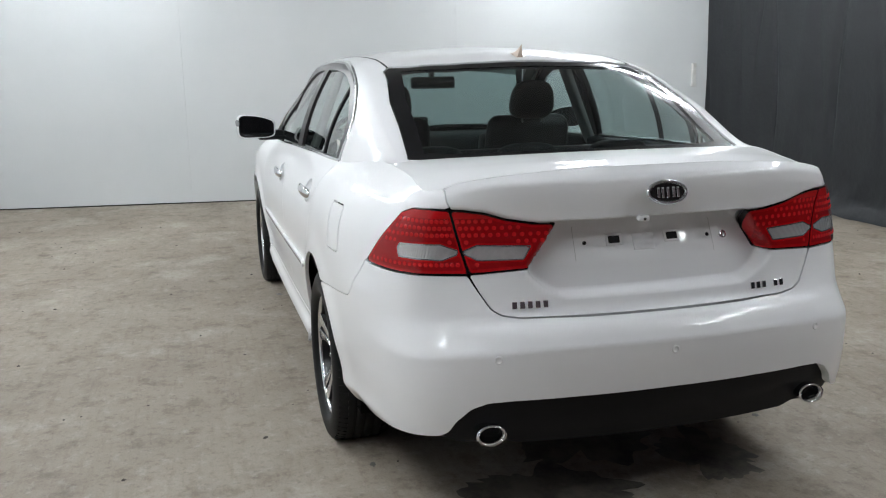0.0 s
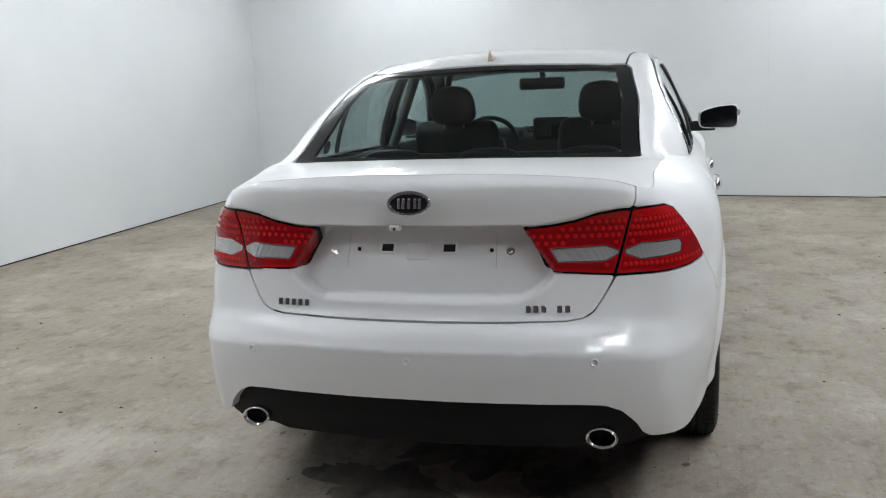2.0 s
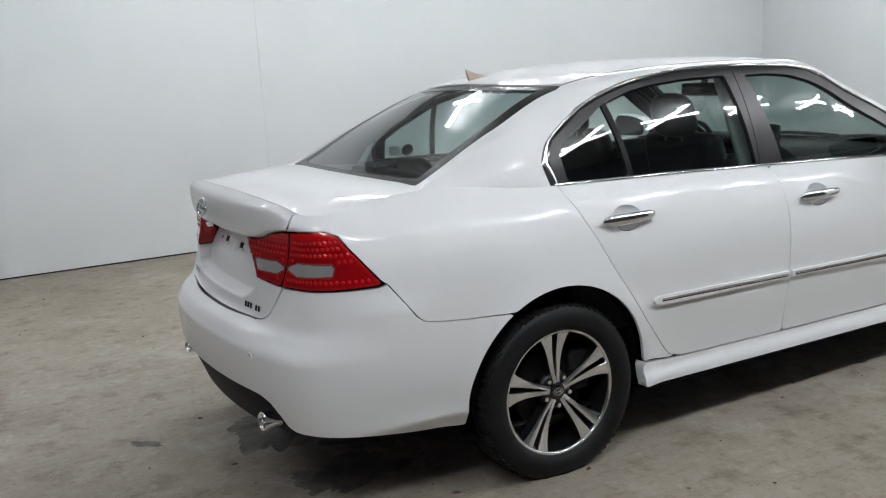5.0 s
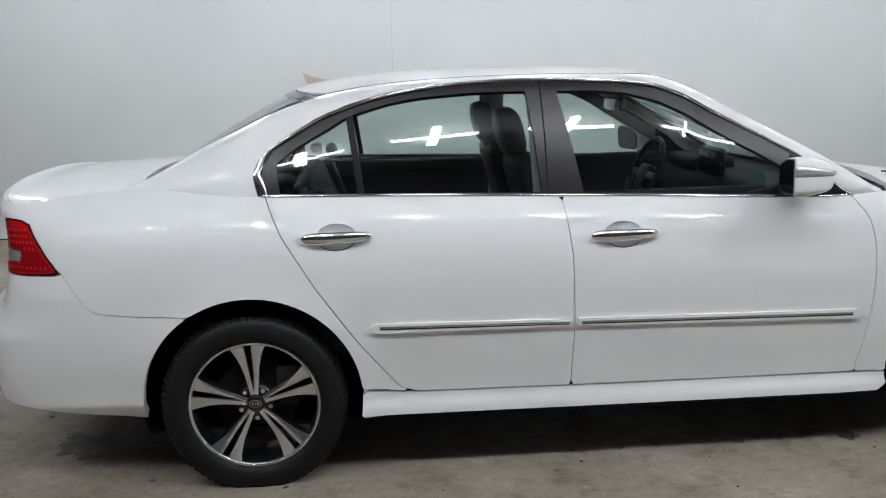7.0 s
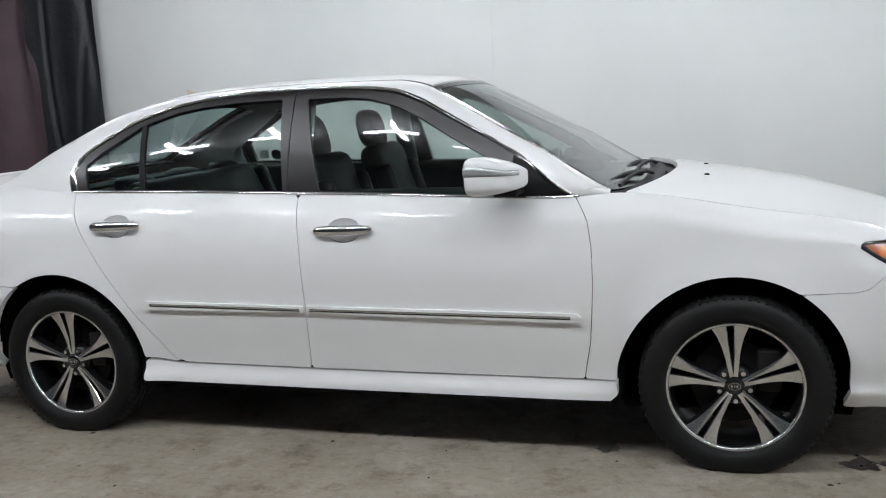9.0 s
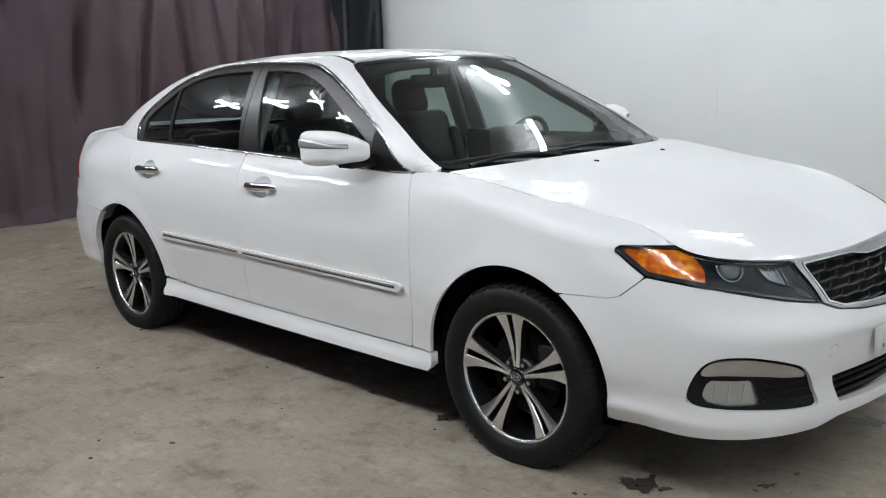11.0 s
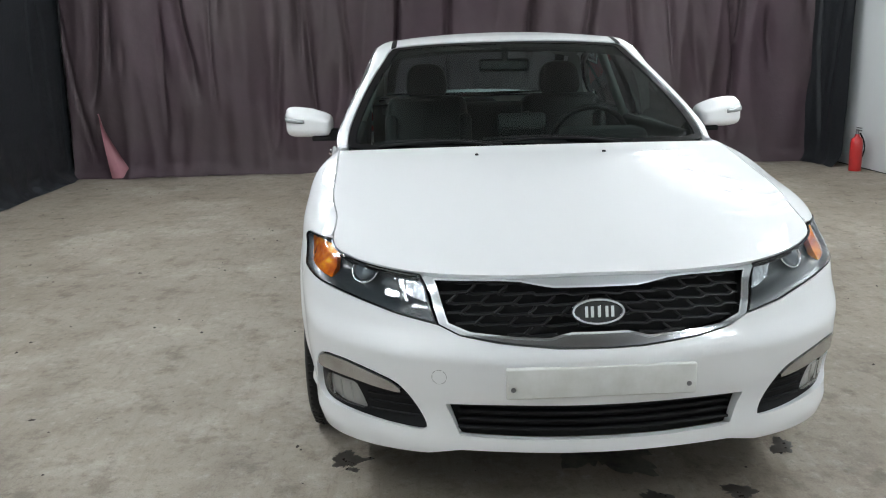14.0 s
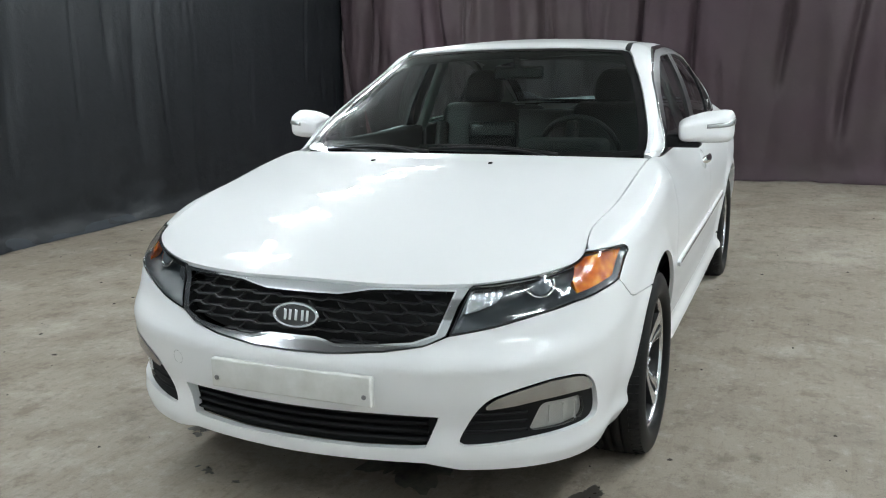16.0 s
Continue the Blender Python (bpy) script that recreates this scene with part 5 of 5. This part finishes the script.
# ---- the car: doors' trim, mirrors, aerial, wipers ----
for k, front_door, rear_door in doors:
    surf = side_of(k)
    for door, pts, line in ((rear_door, [(2.118, .566), (2.128, .578), (2.145, .582), (2.836, .570), (2.836, .545), (2.15, .547), (2.128, .553)], [(2.15, .5735), (2.83, .562), (2.83, .556), (2.15, .5665)]),
                            (front_door, [(2.856, .571), (3.885, .556), (3.903, .551), (3.91, .541), (3.90, .528), (3.88, .522), (2.856, .545)], [(2.862, .5625), (3.875, .547), (3.875, .540), (2.862, .556)])):
        pts, line = [(a, b + .005) for a, b in pts], [(a, b + .005) for a, b in line]
        ss = span(min(p[0] for p in pts) - .01, max(p[0] for p in pts) + .01, .012)
        mould = patch("side_moulding", surf, ss, span(.50, .60, .003), panel(pts, 0, top=False), PAINT, door, "white rubbing strip with bright line", lift=.012, depth=.013)
        patch("bright_line", surf, ss, span(.50, .60, .0025), panel(line, 0, top=False), SATIN, mould, lift=.0135, depth=.002)
        low = [(s, z - .0065) for s, z in line]
        patch("dark_line", surf, ss, span(.50, .60, .0025), panel(low, .0012, top=False), GAP, mould, lift=.0128, depth=.002)
    for door, c in ((rear_door, CUP_REAR), (front_door, CUP_FRONT)):
        bm = bmesh.new()
        rings = []
        for u in np.sin(np.linspace(-.5, .5, 27) * math.pi):
            cap = max(0, 1 - abs(u) ** 5) ** .5
            rings.append([bm.verts.new((u * .121, .014 * cap * math.cos(a) + .004 - .012 * u * u, .0205 * cap * (1 - .12 * u) * math.sin(a) + .003 * u)) for a in np.linspace(0, 2 * math.pi, 17)[:-1]])
        for a, b in zip(rings, rings[1:]):
            for n in range(16):
                bm.faces.new((a[n], a[(n + 1) % 16], b[(n + 1) % 16], b[n]))
        bmesh.ops.remove_doubles(bm, verts=bm.verts[:], dist=1e-5)
        p = shell(np.float64(c[0]), np.float64(c[1] + .002))
        for v in bm.verts:
            v.co = Vector((p[0] + v.co.x, k * (p[1] + .020 + v.co.y), p[2] + v.co.z))
        handle = part("door_handle", bm, CHROME, door, "chrome pull handle")
    # mirror
    def mirror_skin(x, y, z, k=k):
        n = (abs(x) ** 5 + abs(y) ** 5 + abs(z) ** 5) ** .2
        x, y, z = x / n, y / n, z / n
        flat = max(0, -x)
        wide = .108 * (1 - .10 * max(0, x))
        out = y
        high = .064 * (1 - .22 * max(0, x)) * (1 + .10 * out) * (1 - .32 * max(0, -out - .1) * (z > 0))
        return Vector((.560 + .098 * x * (1 - .45 * flat) - .022 * out - .010 * max(0, out) ** 3, k * (.935 + wide * y), 1.062 + high * z + .006 * out - .012 * max(0, x) * (z > 0) * z))

    bm = bmesh.new()
    bmesh.ops.create_cube(bm, size=2)
    bmesh.ops.subdivide_edges(bm, edges=bm.edges[:], cuts=11, use_grid_fill=True)
    for v in bm.verts:
        v.co = mirror_skin(*v.co)
    shellm = part("mirror", bm, PAINT, front_door, "white door mirror with indicator strip")
    # the mirror face is plain black: its dark reflection is put into the colour
    for name, mat, size, back, label in (("mirror_bezel", DARK, 1.10, .002, "black rim round the mirror face"), ("mirror_glass", GLOSSY, 1.0, .005, "mirror face coloured black for the dark curtains it reflects")):
        bm = bmesh.new()
        bmesh.ops.create_circle(bm, cap_ends=True, segments=40, radius=1)
        for v in bm.verts:
            q = size * (abs(v.co.x) ** 6 + abs(v.co.y) ** 6) ** (-1 / 6)
            c = mirror_skin(-1.0, v.co.x * q, v.co.y * q)
            v.co = Vector((c.x - back, c.y, c.z))
        part(name, bm, mat, shellm, label)
    for name, grow, rise, mat in (("indicator_surround", .5, .0040, STEEL), ("indicator", .0, .0062, SILVER_STRIP)):
        nu, nv = 30, 5
        verts = []
        for i in range(nu + 1):
            u = i / nu
            a = radians(150 + 3 * grow - (141 + 6 * grow) * u)
            for j in range(nv + 1):
                w = j / nv
                z = (.04 - .05 * grow + (.50 + .08 * grow - .10 * u) * w) * max(abs(math.cos(a)), abs(math.sin(a)))
                q = mirror_skin(math.cos(a), math.sin(a), z)
                c = Vector((.545, k * .935, q.z))
                verts.append(q + (q - c).normalized() * (rise if 0 < i < nu and 0 < j < nv else .0005))
        faces = [(i * (nv + 1) + j, i * (nv + 1) + j + 1, (i + 1) * (nv + 1) + j + 1, (i + 1) * (nv + 1) + j) for i in range(nu) for j in range(nv)]
        mesh_object(name, verts, faces, mat, shellm, "clear indicator strip" if grow == 0 else "")
    bm = bmesh.new()
    vs = box(bm, (.085, .15, .024), (.595, k * .845, .996), .008)
    box(bm, (.10, .02, .05), (.655, k * .776, .992), .008)
    box(bm, (.08, .07, .05), (.60, k * .81, 1.012), .016)
    part("mirror_foot", bm, DARK, shellm, "black mirror foot")

bm = bmesh.new()
for i in range(9):
    u = i / 8
    for s in (-1, 1):
        bm.verts.new((-1.170 + .115 * u, s * .022 * math.sin(math.pi * min(1, .25 + .75 * (1 - u)) * .75 + .2) * (1 - u * .75), 1.398 + .022 * u))
    bm.verts.new((-1.190 + .125 * u, 0, 1.399 + .022 * u + .052 * (1 - u) ** 1.6))
bm.verts.ensure_lookup_table()
for i in range(8):
    a, b, c, d, e, f = (bm.verts[3 * i + j] for j in (0, 1, 2, 3, 4, 5))
    bm.faces.new((a, d, f, c))
    bm.faces.new((b, c, f, e))
bm.faces.new((bm.verts[0], bm.verts[2], bm.verts[1]))
part("roof_aerial", bm, material("faded_aerial", (.52, .42, .34), .6), car, "faded beige shark fin aerial")

cw, wl = [], []
for i in range(41):
    q = i / 40
    a = cowl(np.float64(q))
    x = a[0] + .004
    b = top_over(np.float64(1.072 - .14 * abs(2 * q - 1) ** 2.2), np.float64(1.02 + 1.96 * q))
    cw.append((x + .01, a[1] * .985, a[2] - .030))
    wl.append((b[0], b[1] * .985, b[2] - .014))
verts = cw + wl + [(x - .03, y, z - .05) for x, y, z in cw]
faces = [(i, i + 1, 42 + i, 41 + i) for i in range(40)] + [(i, 82 + i, 83 + i, i + 1) for i in range(40)]
mesh_object("cowl", verts, faces, DARK, car, "black plastic scuttle panel")
for foot, tip, bend in (((1.05, .40, .978), (.995, -.16, .994), .028), ((1.06, -.14, .980), (.965, -.62, .984), .028)):
    run = [Vector(foot).lerp(Vector(tip), u) + Vector((-.01 * math.sin(math.pi * u), 0, bend * math.sin(math.pi * u) ** .8 * (1 - .5 * u))) for u in np.linspace(0, 1, 14)]
    v, f = sweep(run, [(-.009, -.004), (.009, -.004), (.006, .006), (-.006, .006)])
    arm = mesh_object("wiper", v, f, DARK, car, "black wiper arm")
    run = [Vector(foot).lerp(Vector(tip), u) + Vector((-.045, 0, .010 + .012 * math.sin(math.pi * u))) for u in np.linspace(-.05, 1.05, 14)]
    v, f = sweep(run, [(-.005, -.010), (.005, -.010), (.004, .008), (-.004, .008)])
    mesh_object("wiper_blade", v, f, RUBBER, arm)
for y in (-.243, .243):
    bm = bmesh.new()
    box(bm, (.020, .013, .012), (1.276, y, .9775), .004)
    part("washer_jet", bm, DARK, car)

# ---- the car: cabin ----


def seat(name, x, y, wide, label, bench=False):
    e = new(name)
    e.parent = car
    e["label"] = label
    bm = bmesh.new()
    box(bm, (.50, wide, .16), (x + .10, y, .50), .05)
    part("seat_cushion", bm, LEATHER, e)
    bm = bmesh.new()
    tall = .54 if bench else .62
    vs = box(bm, (.14, wide, tall), (0, 0, tall / 2), .055, taper=(.8, .86))
    bmesh.ops.transform(bm, matrix=pose(x - .16, y, .53, 0, -16 if not bench else -20, 0), verts=bm.verts)
    part("seat_back", bm, LEATHER, e)
    for s in (-1, 1):
        bm = bmesh.new()
        box(bm, (.10, .07, .50), (0, 0, .27), .032)
        bmesh.ops.transform(bm, matrix=pose(x - .11, y + s * (wide / 2 - .05), .53, 0, -16 if not bench else -20, 0), verts=bm.verts)
        part("side_bolster", bm, LEATHER, e)
    return e


def headrest(owner, x, y, z, wide, high):
    bm = bmesh.new()
    bmesh.ops.create_cube(bm, size=2)
    bmesh.ops.subdivide_edges(bm, edges=bm.edges[:], cuts=6, use_grid_fill=True)
    for v in bm.verts:
        a, b, c = v.co
        n = (abs(a) ** 3 + abs(b) ** 3 + abs(c) ** 3) ** (1 / 3)
        v.co = Vector((x + .055 * a / n - .02 * c / n, y + wide / 2 * b / n * (1 - .10 * c / n), z + high / 2 * (1 + c / n)))
    part("headrest", bm, LEATHER, owner)
    for s in (-.05, .05):
        bm = bmesh.new()
        tube(bm, (x + .01, y + s, z - .06), (x, y + s, z + .05), .006, 8)
        part("headrest_post", bm, STEEL, owner)


for y in (-.37, .37):
    headrest(seat("front_seat", .0, y, .50, "black leather front seat"), -.37, y, 1.105, .225, .195)
bench = seat("rear_seat", -.86, 0, 1.25, "black leather rear bench", True)
for y in (-.40, 0, .40):
    headrest(bench, -1.25, y, .965, .26, .10)
bm = bmesh.new()
box(bm, (.42, 1.28, .05), (-1.50, 0, .985), .015)
shelf = part("parcel_shelf", bm, TRIM, car, "dark grey parcel shelf")
bm = bmesh.new()
box(bm, (.55, 1.40, .26), (.86, 0, .84), .08)
box(bm, (.22, .36, .07), (.70, .37, .985), .03)
dash = part("dashboard", bm, TRIM, car, "dark dashboard")
bm = bmesh.new()
box(bm, (.05, .22, .13), (.62, .02, 1.02), .02)
part("navigation_screen", bm, GLOSSY, dash)
v, f = sweep([(0, .18 * math.cos(a), .18 * math.sin(a)) for a in np.linspace(0, 2 * math.pi, 41)[:-1]], [(.014 * math.cos(a), .014 * math.sin(a)) for a in np.linspace(0, 6.283, 9)[:-1]], True)
m = pose(.42, .37, .93, 0, 22, 0)
wheel_ring = mesh_object("steering_wheel", [m @ Vector(x) for x in v], f, LEATHER, car, "black steering wheel")
bm = bmesh.new()
box(bm, (.05, .14, .12), (.01, 0, -.01), .02)
box(bm, (.02, .33, .035), (0, 0, 0), .008)
bmesh.ops.transform(bm, matrix=m, verts=bm.verts)
part("steering_hub", bm, LEATHER, wheel_ring)
bm = bmesh.new()
box(bm, (.35, .24, .28), (.15, 0, .55), .04)
part("centre_console", bm, TRIM, car)
bm = bmesh.new()
box(bm, (.035, .25, .065), (.16, 0, 1.29), .016)
box(bm, (.03, .03, .07), (.185, 0, 1.345), .008)
part("interior_mirror", bm, GLOSSY, car, "black interior mirror")
bm = bmesh.new()
box(bm, (2.9, 1.4, .06), (-.35, 0, .40), .01)
part("cabin_floor", bm, SOOT, car)
for x, w, h, z in ((1.10, 1.45, .55, .68), (-1.42, 1.40, .60, .72)):
    bm = bmesh.new()
    box(bm, (.05, w, h), (x, 0, z), .01)
    part("bulkhead", bm, SOOT, car)
for k, front_door, rear_door in doors:
    for door, a, b in ((front_door, -.26, .80), (rear_door, -1.24, -.30)):
        bm = bmesh.new()
        vs = box(bm, (b - a, .05, .55), ((a + b) / 2, k * .755, .73), .02)
        for v in bm.verts:
            v.co.y -= k * .03 * smooth(.85, 1.0, v.co.z)
        inner_trim = part("door_trim", bm, TRIM, door, "dark door lining")
    bm = bmesh.new()
    box(bm, (.10, .06, .46), (-.29, k * .665, 1.19), .02, rot=(k * 24, 0, 0) if 0 else None)
    for v in bm.verts:
        v.co.y = k * (.735 - .40 * (v.co.z - .97)) + (v.co.y - k * .665) * .6
    part("pillar_trim", bm, HEADLINER, car)
inner_roof = patch("headliner", lambda x, w: top_over(x, w) - np.array([0, 0, .035]), span(-1.12, .16, .04), np.linspace(1.0, 3.0, 40), lambda x, w: np.maximum(x - .17, -1.13 - x) + 0 * w, HEADLINER, car, "pale headliner", depth=0)
for k in (-1, 1):
    for pts in ([(.17, 1.0), (.20, 1.02), (.88, .98), (.80, .90), (.2, .90)], [(-1.06, 1.0), (-1.0, .88), (-1.34, .40), (-1.40, .02), (-1.72, .02), (-1.74, .9)]):
        g = in_w(pts)
        patch("pillar_lining", lambda x, w: (upper(x, w) - np.array([0, .025, .012])) * np.array([1, k, 1]), span(-1.76, .92, .02), np.linspace(0, 1.05, 40), g, HEADLINER, car, depth=0)
stick_y = float(upper(np.float64(-1.11), np.float64(.16))[1]) - .012
bm = bmesh.new()
tube(bm, (-1.11, stick_y, 1.067), (-1.11, stick_y + .003, 1.068), .031, 24)
part("sticker", bm, GAP, doors[1][2], "round black sticker on the glass")
bm = bmesh.new()
box(bm, (.055, .003, .05), (-1.187, stick_y, 1.073), 0)
part("sticker", bm, WHITE_PLASTIC, doors[1][2], "small square sticker", smooth=False)

# ---- small things in the room ----
ext = empty("fire_extinguisher", "red fire extinguisher standing on the floor by the wall", "fire extinguisher", at=(-4.68, 4.40, 0))
v, f = lathe([(0, 0), (.06, 0), (.065, .01), (.065, .30), (.055, .345), (.028, .37), (.022, .395), (0, .395)], 32, "z")
body = mesh_object("cylinder", v, f, material("red_enamel", (.45, .02, .02), .3, 0, .5), ext)
bm = bmesh.new()
tube(bm, (0, 0, .39), (0, 0, .43), .018, 12)
box(bm, (.11, .018, .014), (.03, 0, .44), .004)
box(bm, (.10, .016, .010), (.03, 0, .465), .003, rot=None)
part("valve", bm, STEEL, ext)
v, f = sweep([Vector((.02, .02 + .06 * math.sin(math.pi * u), .41 - .33 * u)) for u in np.linspace(0, 1, 14)], [(.009 * math.cos(a), .009 * math.sin(a)) for a in np.linspace(0, 6.283, 8)[:-1]])
mesh_object("hose", v, f, RUBBER, ext)

sw = empty("wall_socket_strip", "white plastic socket strip on the wall by the curtain", "socket strip", at=(front_x(-4.25) - .03, -4.25, 1.26))
bm = bmesh.new()
box(bm, (.035, .05, .26), (0, 0, 0), .008)
part("strip_body", bm, WHITE_PLASTIC, sw)
for z in (-.08, 0, .08):
    bm = bmesh.new()
    tube(bm, (-.019, 0, z), (-.023, 0, z), .02, 16)
    part("socket", bm, WHITE_PLASTIC, sw)

rnd = random.Random(5)
run = [Vector((front_x(-3.9) - .35 - .25 * u + .12 * math.sin(7 * u), -3.95 + 1.1 * u + .08 * math.sin(11 * u), .008)) for u in np.linspace(0, 1, 40)]
v, f = sweep(run, [(.006 * math.cos(a), .006 * math.sin(a)) for a in np.linspace(0, 6.283, 7)[:-1]])
tagged(mesh_object("cable", v, f, RUBBER), "thin black cable lying on the floor", "cable")

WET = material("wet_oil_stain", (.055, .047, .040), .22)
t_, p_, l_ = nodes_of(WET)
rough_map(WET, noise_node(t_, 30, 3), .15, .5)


def stain(x, y, a, b, turn, seed):
    n = 72
    c, s = math.cos(turn), math.sin(turn)
    verts = [(x, y, .0022)]
    for i in range(n):
        q = 2 * math.pi * i / n
        v = Vector((math.cos(q), math.sin(q), 0))
        r = 1 + .6 * noise.noise(v * 1.5 + Vector((0, 0, seed))) + .35 * noise.noise(v * 4 + Vector((0, 0, seed))) + .16 * noise.noise(v * 11 + Vector((0, 0, seed)))
        u, w = a * r * math.cos(q), b * r * math.sin(q)
        verts.append((x + c * u - s * w, y + s * u + c * w, .0016))
    ob = mesh_object("stain", verts, [(0, 1 + i, 1 + (i + 1) % n) for i in range(n)], WET)
    return tagged(ob, "small dark wet oil spot on the concrete", "stain", "oil spots on the floor")

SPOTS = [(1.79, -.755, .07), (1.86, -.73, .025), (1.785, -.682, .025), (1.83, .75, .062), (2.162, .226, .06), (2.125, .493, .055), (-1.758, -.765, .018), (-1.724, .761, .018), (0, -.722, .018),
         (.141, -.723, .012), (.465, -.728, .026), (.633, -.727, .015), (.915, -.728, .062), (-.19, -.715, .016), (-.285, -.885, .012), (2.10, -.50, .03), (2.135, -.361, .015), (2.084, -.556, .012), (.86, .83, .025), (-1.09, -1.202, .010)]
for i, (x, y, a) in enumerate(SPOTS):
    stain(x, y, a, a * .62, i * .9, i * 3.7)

# oil-stained patches whose dark colour also stands for shade under the car
OIL_SHADE = material("oil_and_car_shade", (.05, .043, .037), .7)
t_, p_, l_ = nodes_of(OIL_SHADE)
l_.new(mix(t_, "MIX", ramp(t_, noise_node(t_, 5, 6, .7), [(.38, (0, 0, 0)), (.6, (1, 1, 1))]), (.05, .043, .037), (.17, .148, .122)), p_.inputs["Base Color"])
rough_map(OIL_SHADE, noise_node(t_, 8, 4), .35, .8)
for i, (x, y, a, b) in enumerate(((-2.0, -.40, .22, .14), (-2.1, .25, .24, .15), (-1.72, -.05, .36, .22), (1.75, .12, .26, .18), (-2.52, -.62, .07, .035), (-2.60, .35, .06, .03))):
    ob = stain(x, y, a, b, i * 1.1, 40 + i * 2.3)
    ob.data.materials.clear()
    ob.data.materials.append(OIL_SHADE)
    ob["label"] = "dark patch of concrete under the car, oil stain with shade put into its colour"

# grit and crumbs on the floor
rnd = random.Random(21)
verts, faces = [], []
for _ in range(420):
    x, y = rnd.uniform(-5.0, 4.6), rnd.uniform(-4.0, 4.4)
    r = rnd.choice((.003, .004, .005, .006, .009))
    n = rnd.choice((5, 6, 7))
    b = len(verts)
    stretch, turn = rnd.uniform(.6, 1.8), rnd.uniform(0, 6.3)
    for i in range(n):
        q = 2 * math.pi * i / n
        u, w = r * stretch * math.cos(q) * rnd.uniform(.7, 1.2), r * math.sin(q) * rnd.uniform(.7, 1.2)
        verts.append((x + u * math.cos(turn) - w * math.sin(turn), y + u * math.sin(turn) + w * math.cos(turn), 0))
    verts.append((x, y, r * .7))
    faces += [(b + i, b + (i + 1) % n, b + n) for i in range(n)]
tagged(mesh_object("grit", verts, faces, material("dark_grit", (.06, .05, .042), .9), smooth=False), "dark grit and crumbs scattered over the concrete floor", "grit", kind="stuff")

# old covering left on the front wall, a few millimetres proud of it
for y0, y1, z0, z1 in ((-.35, .43, 0.0, 1.17), (-2.6, -.36, 0.0, .72)):
    n = 24
    rim = [(y0, z0 + .01)] + [(y0 + (y1 - y0) * i / n, z1 + .035 * noise.noise(Vector((i * .37, y0, 2)))) for i in range(n + 1)] + [(y1, z0 + .01)]
    verts = [(front_x(y) - .0115, y, z) for y, z in rim] + [(front_x(y) - .006, y, z) for y, z in rim]
    m = len(rim)
    tagged(mesh_object("wall_covering", verts, [tuple(range(m))] + [(i, i + 1, m + i + 1, m + i) for i in range(m - 1)], WALL, smooth=False), "pale covering with a torn upper edge on the white wall", "wall covering", kind="structure")

# keep one level of sub-parts under each part
for ob in list(bpy.data.objects):
    chain = [ob]
    while chain[-1].parent:
        chain.append(chain[-1].parent)
    while len(chain) > 3:
        p = chain[1]
        ob.matrix_basis = p.matrix_basis @ ob.matrix_basis
        ob.parent = p.parent
        chain = [ob] + chain[2:]
